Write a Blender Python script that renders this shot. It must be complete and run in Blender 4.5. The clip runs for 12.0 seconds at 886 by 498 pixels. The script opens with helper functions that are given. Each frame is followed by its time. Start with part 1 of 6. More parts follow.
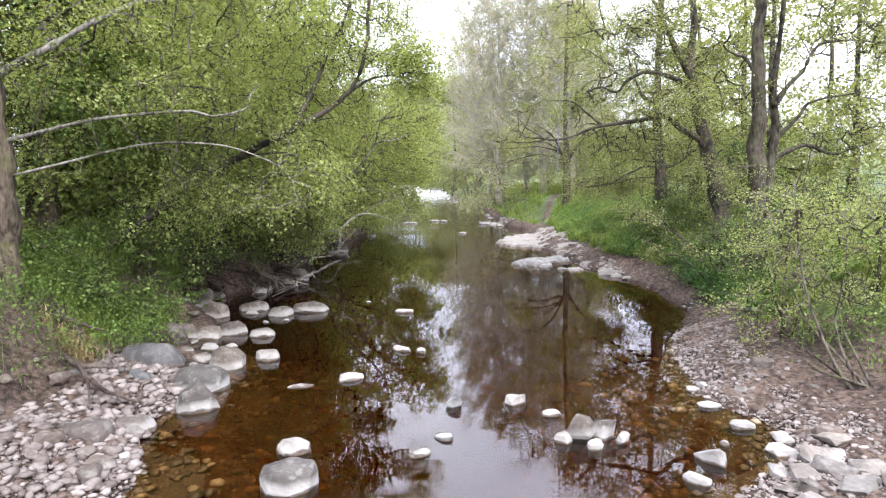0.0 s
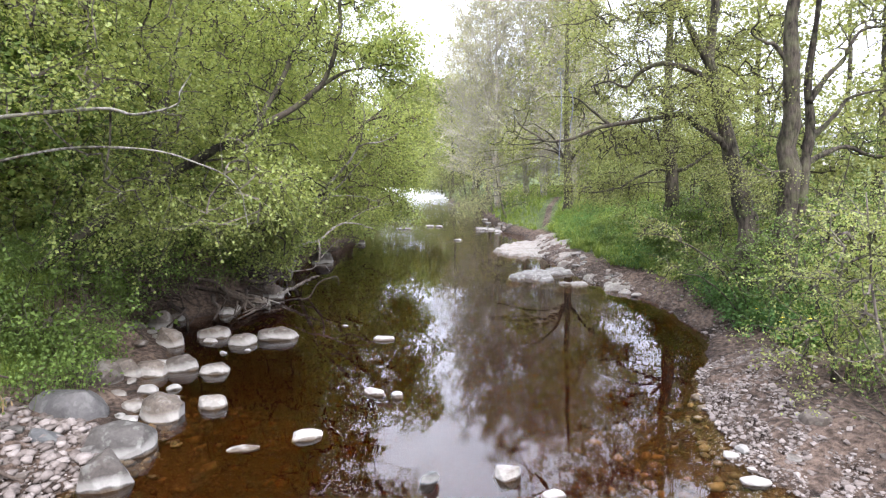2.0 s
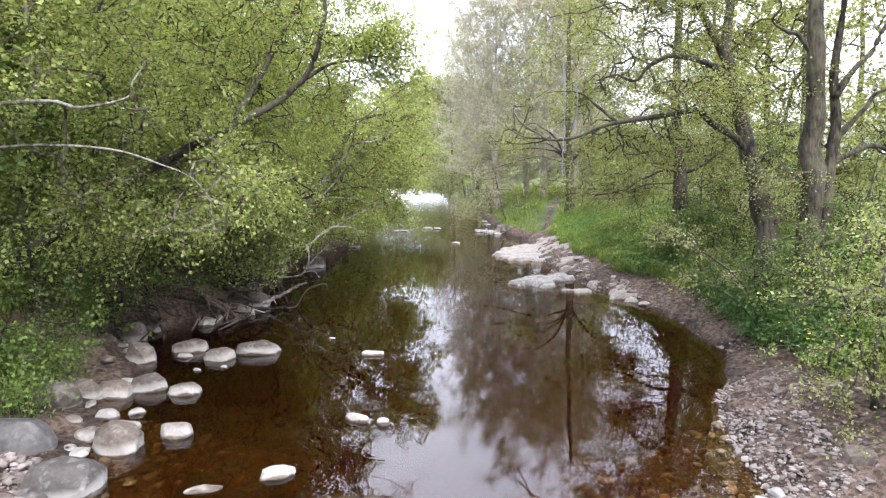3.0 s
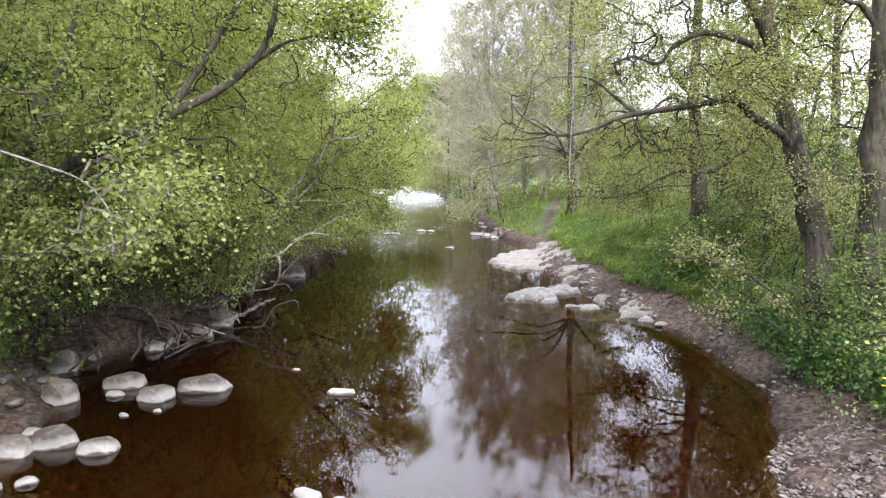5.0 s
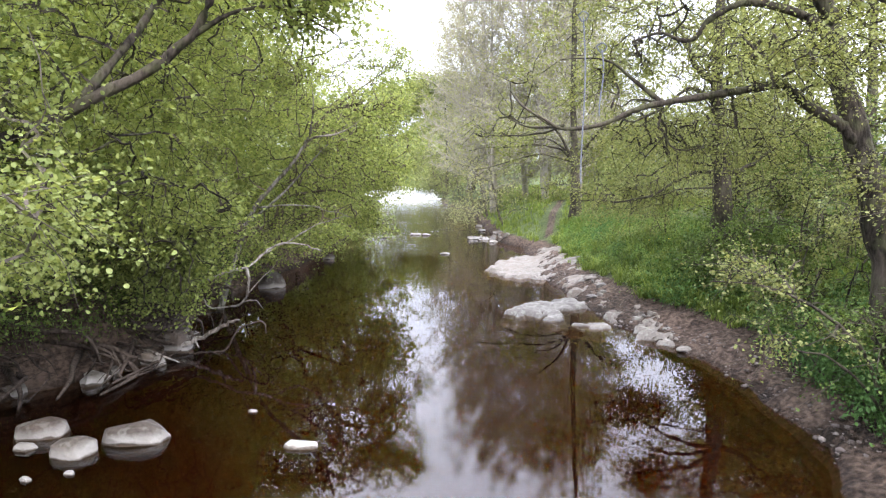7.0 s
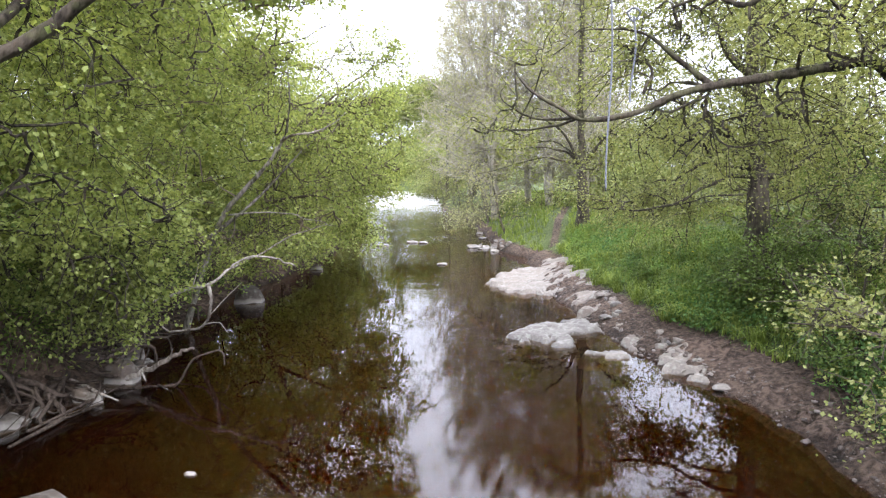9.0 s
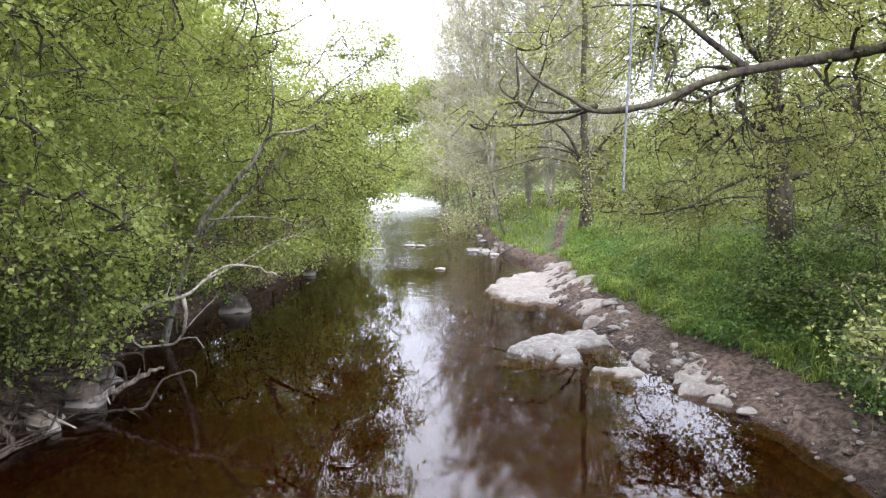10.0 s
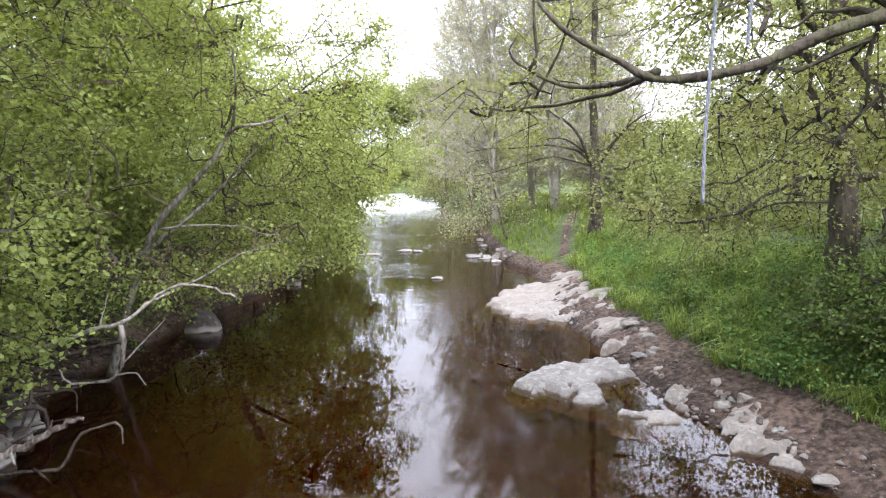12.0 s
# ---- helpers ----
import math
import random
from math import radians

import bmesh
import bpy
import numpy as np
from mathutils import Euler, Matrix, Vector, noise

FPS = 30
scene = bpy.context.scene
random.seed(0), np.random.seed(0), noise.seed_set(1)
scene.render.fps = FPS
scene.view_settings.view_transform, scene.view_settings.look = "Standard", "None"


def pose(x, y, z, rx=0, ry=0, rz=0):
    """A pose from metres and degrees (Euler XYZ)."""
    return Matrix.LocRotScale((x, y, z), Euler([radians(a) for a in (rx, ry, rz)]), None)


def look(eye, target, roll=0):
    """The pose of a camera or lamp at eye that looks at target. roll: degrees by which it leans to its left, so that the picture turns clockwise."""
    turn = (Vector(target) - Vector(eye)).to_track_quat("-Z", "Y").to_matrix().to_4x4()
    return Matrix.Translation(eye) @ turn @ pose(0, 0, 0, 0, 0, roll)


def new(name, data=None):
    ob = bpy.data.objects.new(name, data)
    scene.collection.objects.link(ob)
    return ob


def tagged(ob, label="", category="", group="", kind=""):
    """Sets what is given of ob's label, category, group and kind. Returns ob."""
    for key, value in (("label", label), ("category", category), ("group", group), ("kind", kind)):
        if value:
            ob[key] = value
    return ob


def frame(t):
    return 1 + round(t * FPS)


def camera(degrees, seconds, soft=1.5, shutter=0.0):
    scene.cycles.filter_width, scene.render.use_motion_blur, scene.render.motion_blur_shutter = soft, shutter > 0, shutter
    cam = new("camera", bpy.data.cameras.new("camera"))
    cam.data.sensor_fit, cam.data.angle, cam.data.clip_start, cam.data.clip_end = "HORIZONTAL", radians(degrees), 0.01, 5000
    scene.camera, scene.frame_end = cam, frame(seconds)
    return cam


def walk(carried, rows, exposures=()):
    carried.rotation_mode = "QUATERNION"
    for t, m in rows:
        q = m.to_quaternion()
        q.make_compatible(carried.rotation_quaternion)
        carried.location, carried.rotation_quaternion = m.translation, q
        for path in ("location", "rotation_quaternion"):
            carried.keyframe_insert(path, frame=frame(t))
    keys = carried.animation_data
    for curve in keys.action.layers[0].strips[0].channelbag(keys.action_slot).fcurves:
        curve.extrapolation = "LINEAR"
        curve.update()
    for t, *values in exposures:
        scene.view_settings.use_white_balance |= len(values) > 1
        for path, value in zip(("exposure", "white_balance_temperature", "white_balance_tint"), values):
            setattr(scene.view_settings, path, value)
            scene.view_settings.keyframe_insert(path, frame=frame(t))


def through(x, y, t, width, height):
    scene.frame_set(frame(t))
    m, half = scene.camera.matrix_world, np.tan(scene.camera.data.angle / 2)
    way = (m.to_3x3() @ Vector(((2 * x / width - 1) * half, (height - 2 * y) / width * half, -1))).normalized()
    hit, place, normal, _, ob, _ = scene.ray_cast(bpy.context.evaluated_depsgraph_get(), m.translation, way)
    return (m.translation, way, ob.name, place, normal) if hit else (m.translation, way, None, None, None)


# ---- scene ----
cam = camera(72.0, 12.0, soft=1.25)
PATH = [
    (0, (0.689, -0.058, 2.455), (0.305, 1.889, 2.202), -1.3),
    (0.5, (0.674, 0.288, 2.468), (0.289, 2.234, 2.216), -1.4),
    (1, (0.654, 0.632, 2.503), (0.271, 2.578, 2.25), -1.4),
    (1.5, (0.64, 0.999, 2.526), (0.256, 2.946, 2.274), -1.5),
    (2, (0.655, 1.352, 2.538), (0.27, 3.299, 2.288), -1.5),
    (2.5, (0.641, 1.709, 2.536), (0.254, 3.655, 2.288), -1.5),
    (3, (0.609, 2.084, 2.542), (0.223, 4.031, 2.294), -1.5),
    (5, (0.493, 3.593, 2.567), (0.114, 5.54, 2.315), -1.4),
    (5.5, (0.475, 3.927, 2.564), (0.095, 5.875, 2.313), -1.4),
    (6, (0.466, 4.267, 2.575), (0.085, 6.214, 2.322), -1.4),
    (6.5, (0.437, 4.61, 2.566), (0.058, 6.557, 2.314), -1.4),
    (7, (0.398, 4.953, 2.587), (0.019, 6.9, 2.334), -1.5),
    (9, (0.263, 6.333, 2.559), (-0.121, 8.281, 2.322), -1.3),
    (9.5, (0.228, 6.685, 2.564), (-0.158, 8.633, 2.328), -1.4),
    (10, (0.194, 7.044, 2.558), (-0.191, 8.993, 2.325), -1.5),
    (10.5, (0.154, 7.405, 2.559), (-0.231, 9.354, 2.327), -1.5),
    (11, (0.093, 7.772, 2.564), (-0.293, 9.72, 2.333), -1.5),
    (11.5, (0.045, 8.135, 2.565), (-0.342, 10.083, 2.333), -1.5),
    (12, (-0.007, 8.478, 2.563), (-0.393, 10.427, 2.332), -1.5),
]
walk(cam, [(t, look(eye, target, roll)) for t, eye, target, roll in PATH], [(0, 2.08), (12, 2.08)])

# ---- light ----
world = bpy.data.worlds.new("overcast_sky")
scene.world = world
world.use_nodes = True
wn, wl = world.node_tree.nodes, world.node_tree.links
wn.clear()
sky = wn.new("ShaderNodeTexSky")
sky.sky_type, sky.sun_disc = "NISHITA", False
sky.sun_elevation, sky.sun_rotation = radians(52), radians(150)
sky.air_density, sky.dust_density = 1.0, 3.0
cloud_noise = wn.new("ShaderNodeTexNoise")
cloud_noise.inputs["Scale"].default_value, cloud_noise.inputs["Detail"].default_value = 2.2, 4.0
cloud_ramp = wn.new("ShaderNodeValToRGB")
cloud_ramp.color_ramp.elements[0].position, cloud_ramp.color_ramp.elements[0].color = 0.3, (10.0, 10.6, 12.6, 1)
cloud_ramp.color_ramp.elements[1].position, cloud_ramp.color_ramp.elements[1].color = 0.7, (14.0, 14.5, 16.3, 1)
cloud_mix = wn.new("ShaderNodeMixRGB")
cloud_mix.inputs[0].default_value = 0.86
background = wn.new("ShaderNodeBackground")
background.inputs["Strength"].default_value = 0.1
world_out = wn.new("ShaderNodeOutputWorld")
sky_way, sky_split, sky_up = wn.new("ShaderNodeTexCoord"), wn.new("ShaderNodeSeparateXYZ"), wn.new("ShaderNodeMapRange")
sky_up.inputs["To Min"].default_value, sky_up.inputs["To Max"].default_value = 0.34, 2.0
sky_shade = wn.new("ShaderNodeMixRGB")
sky_shade.blend_type, sky_shade.inputs[0].default_value = "MULTIPLY", 1.0
wl.new(sky_way.outputs["Generated"], sky_split.inputs[0])
wl.new(sky_split.outputs["Z"], sky_up.inputs["Value"])
wl.new(cloud_noise.outputs["Fac"], cloud_ramp.inputs["Fac"])
wl.new(cloud_ramp.outputs["Color"], sky_shade.inputs[1])
wl.new(sky_up.outputs[0], sky_shade.inputs[2])
wl.new(sky.outputs["Color"], cloud_mix.inputs[1])
wl.new(sky_shade.outputs["Color"], cloud_mix.inputs[2])
wl.new(cloud_mix.outputs["Color"], background.inputs["Color"])
wl.new(background.outputs["Background"], world_out.inputs["Surface"])

sun = new("sun", bpy.data.lights.new("sun", "SUN"))
sun.data.energy, sun.data.angle, sun.data.color = 1.5, radians(25), (1.0, 0.965, 0.93)
sun.matrix_world = look((0, 0, 30), (-9, 14, 14))

# ---- materials ----


def material(name, rough=0.8, spec=0.3):
    m = bpy.data.materials.new(name)
    m.use_nodes = True
    n = m.node_tree.nodes
    n["Principled BSDF"].inputs["Roughness"].default_value = rough
    n["Principled BSDF"].inputs["Specular IOR Level"].default_value = spec
    return m, n, m.node_tree.links, n["Principled BSDF"]


def noise_tex(n, l, scale, detail=5.0, coord=None, stretch=None):
    tex = n.new("ShaderNodeTexNoise")
    tex.inputs["Scale"].default_value, tex.inputs["Detail"].default_value = scale, detail
    if coord is None:
        coord = n.new("ShaderNodeTexCoord").outputs["Object"]
    if stretch:
        mp = n.new("ShaderNodeMapping")
        mp.inputs["Scale"].default_value = stretch
        l.new(coord, mp.inputs["Vector"])
        coord = mp.outputs["Vector"]
    l.new(coord, tex.inputs["Vector"])
    return tex.outputs["Fac"]


def ramp(n, l, fac, stops):
    r = n.new("ShaderNodeValToRGB")
    els = r.color_ramp.elements
    while len(els) < len(stops):
        els.new(0.5)
    for e, (p, c) in zip(els, stops):
        e.position, e.color = p, (*c, 1)
    l.new(fac, r.inputs["Fac"])
    return r.outputs["Color"]


def mix(n, l, fac, a, b, kind="MIX"):
    x = n.new("ShaderNodeMixRGB")
    x.blend_type = kind
    for socket, v in zip(x.inputs, (fac, a, b)):
        if isinstance(v, (int, float)):
            socket.default_value = v
        elif isinstance(v, tuple):
            socket.default_value = (*v, 1)
        else:
            l.new(v, socket)
    return x.outputs["Color"]


def math_node(n, l, op, a, b=0.0, clamp=False):
    x = n.new("ShaderNodeMath")
    x.operation, x.use_clamp = op, clamp
    for socket, v in zip(x.inputs, (a, b)):
        if isinstance(v, (int, float)):
            socket.default_value = v
        else:
            l.new(v, socket)
    return x.outputs[0]


def bump(n, l, height, strength, distance, bsdf):
    b = n.new("ShaderNodeBump")
    b.inputs["Strength"].default_value, b.inputs["Distance"].default_value = strength, distance
    l.new(height, b.inputs["Height"])
    l.new(b.outputs["Normal"], bsdf.inputs["Normal"])


def height_of(n, l):
    geo = n.new("ShaderNodeNewGeometry")
    sep = n.new("ShaderNodeSeparateXYZ")
    l.new(geo.outputs["Position"], sep.inputs[0])
    return sep.outputs["Z"], geo.outputs["Position"]


def leaf_material(name, dark, light, through=0.45):
    m, n, l, bsdf = material(name, 0.55, 0.2)
    geo = n.new("ShaderNodeNewGeometry")
    coord = n.new("ShaderNodeTexCoord").outputs["Object"]
    fac = mix(n, l, 0.45, geo.outputs["Random Per Island"], noise_tex(n, l, 0.9, 3.0, coord))
    colour = ramp(n, l, fac, [(0.2, dark), (0.75, light)])
    l.new(colour, bsdf.inputs["Base Color"])
    trans = n.new("ShaderNodeBsdfTranslucent")
    l.new(mix(n, l, 1.0, colour, (1.17, 1.08, 0.66), "MULTIPLY"), trans.inputs["Color"])
    blend = n.new("ShaderNodeMixShader")
    blend.inputs[0].default_value = through
    l.new(bsdf.outputs[0], blend.inputs[1])
    l.new(trans.outputs[0], blend.inputs[2])
    l.new(blend.outputs[0], n["Material Output"].inputs["Surface"])
    return m


def bark_material(name, dark, light, moss=0.0, moss_colour=(0.09, 0.11, 0.03)):
    m, n, l, bsdf = material(name, 0.9, 0.15)
    coord = n.new("ShaderNodeTexCoord").outputs["Object"]
    grain = noise_tex(n, l, 26.0, 8.0, coord, (1.0, 1.0, 0.3))
    blotch = noise_tex(n, l, 1.6, 4.0, coord)
    colour = ramp(n, l, mix(n, l, 0.5, grain, blotch), [(0.41, dark), (0.58, light)])
    if moss:
        mossy = noise_tex(n, l, 7.0, 6.0, coord)
        colour = mix(n, l, math_node(n, l, "MULTIPLY", ramp(n, l, mossy, [(0.45, (0, 0, 0)), (0.66, (1, 1, 1))]), moss), colour, moss_colour)
    l.new(colour, bsdf.inputs["Base Color"])
    bump(n, l, mix(n, l, 0.4, grain, noise_tex(n, l, 22.0, 6.0, coord, (1.0, 1.0, 0.16))), 1.0, 0.05, bsdf)
    return m


def rock_material(name, dark, light, lichen=0.22, bleach=0.5):
    """Weathered stone: bleached rim over the waterline, wet and brown under it."""
    m, n, l, bsdf = material(name, 0.75, 0.3)
    z, position = height_of(n, l)
    info = n.new("ShaderNodeObjectInfo")
    coarse = noise_tex(n, l, 3.0, 6.0, position)
    fine = noise_tex(n, l, 28.0, 6.0, position)
    colour = ramp(n, l, mix(n, l, 0.45, coarse, fine), [(0.34, dark), (0.64, light)])
    tone = ramp(n, l, info.outputs["Random"], [(0.0, (0.72, 0.75, 0.8)), (0.4, (1.05, 0.92, 0.86)), (0.7, (1.0, 1.0, 1.0)), (1.0, (1.3, 1.2, 1.13))])
    colour = mix(n, l, 1.0, colour, tone, "MULTIPLY")
    spots = ramp(n, l, noise_tex(n, l, 11.0, 8.0, position), [(0.54, (0, 0, 0)), (0.62, (1, 1, 1))])
    colour = mix(n, l, math_node(n, l, "MULTIPLY", spots, lichen), colour, (0.2, 0.2, 0.185))
    ragged = math_node(n, l, "ADD", z, math_node(n, l, "MULTIPLY", math_node(n, l, "SUBTRACT", coarse, 0.5), 0.16))
    rim = ramp(n, l, math_node(n, l, "MULTIPLY", ragged, 5.0), [(0.06, (0, 0, 0)), (0.13, (1, 1, 1)), (0.36, (0.75, 0.75, 0.75)), (0.6, (0, 0, 0))])
    colour = mix(n, l, math_node(n, l, "MULTIPLY", rim, bleach), colour, (0.31, 0.297, 0.285))
    wet = ramp(n, l, math_node(n, l, "MULTIPLY", math_node(n, l, "ADD", ragged, 0.05), 8.0), [(0.3, (1, 1, 1)), (0.5, (0, 0, 0))])
    colour = mix(n, l, math_node(n, l, "MULTIPLY", wet, 0.8), colour, (0.05, 0.034, 0.02))
    l.new(colour, bsdf.inputs["Base Color"])
    bump(n, l, mix(n, l, 0.4, coarse, fine), 0.5, 0.03, bsdf)
    return m


M_LEAF = leaf_material("alder_leaves", (0.108, 0.143, 0.037), (0.255, 0.3, 0.103), 0.52)
M_LEAF_YELLOW = leaf_material("young_leaves", (0.115, 0.147, 0.04), (0.255, 0.295, 0.112), 0.55)
# dark bank foliage; on trees and bushes it also carries shade in its colour
M_LEAF_DARK = leaf_material("bank_and_shaded_leaves", (0.0356, 0.0629, 0.012), (0.109, 0.159, 0.0383), 0.4)
M_LEAF_OAK = leaf_material("oak_leaves", (0.105, 0.124, 0.042), (0.222, 0.243, 0.1), 0.5)
M_LEAF_FAR = leaf_material("far_leaves", (0.0988, 0.126, 0.0383), (0.219, 0.252, 0.104))
M_BUD = leaf_material("opening_buds", (0.175, 0.187, 0.085), (0.315, 0.322, 0.165))
M_GRASS = leaf_material("grass_blades", (0.056, 0.092, 0.0145), (0.185, 0.235, 0.052), 0.4)
M_NETTLE = leaf_material("nettle_leaves", (0.0285, 0.0713, 0.0171), (0.0855, 0.161, 0.0475), 0.35)
M_HERB = leaf_material("fresh_herbs", (0.048, 0.098, 0.017), (0.14, 0.225, 0.05), 0.4)
M_TUFT = leaf_material("fresh_grass", (0.09, 0.14, 0.022), (0.23, 0.29, 0.07), 0.4)
M_STRAW = leaf_material("dry_grass", (0.164, 0.109, 0.0547), (0.274, 0.208, 0.12), 0.2)
M_BARK = bark_material("oak_bark", (0.0095, 0.0074, 0.006), (0.056, 0.0455, 0.037), 0.5, (0.075, 0.078, 0.04))
M_BARK_DARK = bark_material("dark_bark", (0.0232, 0.0171, 0.0132), (0.101, 0.0776, 0.0605), 0.25)
M_BARK_PALE = bark_material("pale_bark", (0.0131, 0.0096, 0.00743), (0.114, 0.096, 0.0832), 0.3)
M_BARE = bark_material("bare_twigs", (0.148, 0.136, 0.113), (0.305, 0.281, 0.238), 0.0)
M_DEAD = bark_material("bleached_wood", (0.075, 0.06, 0.052), (0.26, 0.235, 0.215), 0.0)
M_LICHEN = bark_material("lichened_bark", (0.035, 0.029, 0.025), (0.19, 0.175, 0.158), 0.3)
M_ROOT = bark_material("washed_roots", (0.0148, 0.00988, 0.00793), (0.0593, 0.0454, 0.038), 0.0)
M_ROCK = rock_material("grey_stone", (0.028, 0.0232, 0.0202), (0.076, 0.0645, 0.056))
M_ROCK_DARK = rock_material("blue_grey_stone", (0.027, 0.0279, 0.03), (0.0667, 0.0667, 0.0685), 0.15)
M_SLAB = rock_material("pale_bedrock", (0.07, 0.063, 0.057), (0.165, 0.15, 0.138), 0.5, 0.12)
M_STONE = rock_material("pale_stone", (0.0551, 0.049, 0.0453), (0.119, 0.108, 0.0994), 0.2)

# pebbles, each with its own shade
M_PEBBLE, n, l, bsdf = material("pebbles", 0.7, 0.3)
geo = n.new("ShaderNodeNewGeometry")
shade = ramp(n, l, geo.outputs["Random Per Island"], [(0.0, (0.056, 0.044, 0.04)), (0.35, (0.09, 0.075, 0.07)), (0.7, (0.12, 0.103, 0.098)), (1.0, (0.175, 0.155, 0.15))])
grit = noise_tex(n, l, 45.0, 5.0, geo.outputs["Position"])
l.new(mix(n, l, 0.5, shade, ramp(n, l, grit, [(0.3, (0.25, 0.22, 0.2)), (0.7, (0.62, 0.58, 0.55))]), "SOFT_LIGHT"), bsdf.inputs["Base Color"])
bump(n, l, grit, 0.3, 0.01, bsdf)
M_BEDSTONE, n, l, bsdf = material("river_stones", 0.5, 0.4)
geo = n.new("ShaderNodeNewGeometry")
shade = ramp(n, l, geo.outputs["Random Per Island"], [(0.0, (0.036, 0.0245, 0.0144)), (0.6, (0.0864, 0.0634, 0.0374)), (1.0, (0.194, 0.151, 0.0936))])
l.new(mix(n, l, 0.4, shade, ramp(n, l, noise_tex(n, l, 25.0, 5.0, geo.outputs["Position"]), [(0.3, (0.2, 0.15, 0.1)), (0.7, (0.6, 0.5, 0.4))]), "SOFT_LIGHT"), bsdf.inputs["Base Color"])

# ground: mud and gravel by the water, soil under turf, silt under water
M_GROUND, n, l, bsdf = material("bank_soil", 0.9, 0.2)
z, position = height_of(n, l)
att = n.new("ShaderNodeAttribute")
att.attribute_name = "turf"
coarse, fine = noise_tex(n, l, 1.1, 6.0, position), noise_tex(n, l, 16.0, 8.0, position)
grit = noise_tex(n, l, 70.0, 4.0, position)
mud = ramp(n, l, mix(n, l, 0.6, coarse, fine), [(0.4, (0.018, 0.0118, 0.0088)), (0.5, (0.058, 0.039, 0.03)), (0.6, (0.112, 0.079, 0.063))])
mud = mix(n, l, ramp(n, l, grit, [(0.6, (0, 0, 0)), (0.72, (0.432, 0.432, 0.432))]), mud, (0.144, 0.126, 0.115))
turf = ramp(n, l, mix(n, l, 0.5, coarse, fine), [(0.35, (0.0245, 0.0367, 0.00979)), (0.55, (0.0588, 0.0785, 0.0245)), (0.7, (0.108, 0.112, 0.049))])
edge = math_node(n, l, "ADD", att.outputs["Fac"], math_node(n, l, "MULTIPLY", math_node(n, l, "SUBTRACT", fine, 0.5), 0.9))
colour = mix(n, l, ramp(n, l, edge, [(0.4, (0, 0, 0)), (0.6, (1, 1, 1))]), mud, turf)
silt = ramp(n, l, mix(n, l, 0.4, noise_tex(n, l, 0.5, 5.0, position), fine), [(0.36, (0.04, 0.025, 0.0145)), (0.66, (0.108, 0.07, 0.041))])
reach = n.new("ShaderNodeSeparateXYZ")
l.new(position, reach.inputs[0])
muddy = ramp(n, l, math_node(n, l, "MULTIPLY", math_node(n, l, "SUBTRACT", reach.outputs["Y"], 6.0), 0.25), [(0.4, (0, 0, 0)), (0.8, (1, 1, 1))])
silt = mix(n, l, muddy, silt, ramp(n, l, fine, [(0.36, (0.035, 0.018, 0.0095)), (0.66, (0.075, 0.04, 0.021))]))
damp = math_node(n, l, "ADD", z, math_node(n, l, "MULTIPLY", math_node(n, l, "SUBTRACT", coarse, 0.5), 0.12))
damp = ramp(n, l, math_node(n, l, "MULTIPLY", damp, 8.0), [(0.2, (0.5, 0.47, 0.45)), (0.75, (1, 1, 1))])
colour = mix(n, l, 1.0, colour, damp, "MULTIPLY")
under = ramp(n, l, math_node(n, l, "ADD", math_node(n, l, "MULTIPLY", z, 9.0), 0.6), [(0.45, (1, 1, 1)), (0.75, (0, 0, 0))])
l.new(mix(n, l, under, colour, silt), bsdf.inputs["Base Color"])
bump(n, l, mix(n, l, 0.35, mix(n, l, 0.5, fine, noise_tex(n, l, 7.0, 4.0, position)), grit), 1.0, 0.12, bsdf)

# peaty water: a mirror by Fresnel over a brown tint
M_WATER = bpy.data.materials.new("river_water")
M_WATER.use_nodes = True
n, l = M_WATER.node_tree.nodes, M_WATER.node_tree.links
n.clear()
out, gloss, clear = n.new("ShaderNodeOutputMaterial"), n.new("ShaderNodeBsdfGlossy"), n.new("ShaderNodeBsdfTransparent")
gloss.inputs["Roughness"].default_value = 0.0
gloss.inputs["Color"].default_value = (0.97, 0.97, 1.0, 1)
clear.inputs["Color"].default_value = (0.80, 0.68, 0.50, 1)
fres, blend = n.new("ShaderNodeFresnel"), n.new("ShaderNodeMixShader")
fres.inputs["IOR"].default_value = 1.38
position = n.new("ShaderNodeNewGeometry").outputs["Position"]
ripple = mix(n, l, 0.5, noise_tex(n, l, 1.0, 1.0, position, (1.1, 2.6, 1.0)), noise_tex(n, l, 1.0, 1.0, position, (2.6, 8.5, 1.0)))
b = n.new("ShaderNodeBump")
where, broken = n.new("ShaderNodeSeparateXYZ"), n.new("ShaderNodeMapRange")
l.new(position, where.inputs[0])
l.new(where.outputs["Y"], broken.inputs["Value"])
for key, value in (("From Min", 17.0), ("From Max", 48.0), ("To Min", 0.03), ("To Max", 1.25)):
    broken.inputs[key].default_value = value
chop = n.new("ShaderNodeMapRange")
l.new(where.outputs["Y"], chop.inputs["Value"])
for key, value in (("From Min", 28.0), ("From Max", 66.0), ("To Min", 0.0), ("To Max", 0.32)):
    chop.inputs[key].default_value = value
l.new(chop.outputs[0], gloss.inputs["Roughness"])
calm = ramp(n, l, noise_tex(n, l, 0.32, 2.0, position), [(0.4, (0.35, 0.35, 0.35)), (0.62, (1.5, 1.5, 1.5))])
l.new(math_node(n, l, "MULTIPLY", broken.outputs[0], calm), b.inputs["Strength"])
b.inputs["Distance"].default_value = 0.03
l.new(ripple, b.inputs["Height"])
l.new(b.outputs["Normal"], gloss.inputs["Normal"])
l.new(b.outputs["Normal"], fres.inputs["Normal"])
l.new(fres.outputs[0], blend.inputs[0])
l.new(clear.outputs[0], blend.inputs[1])
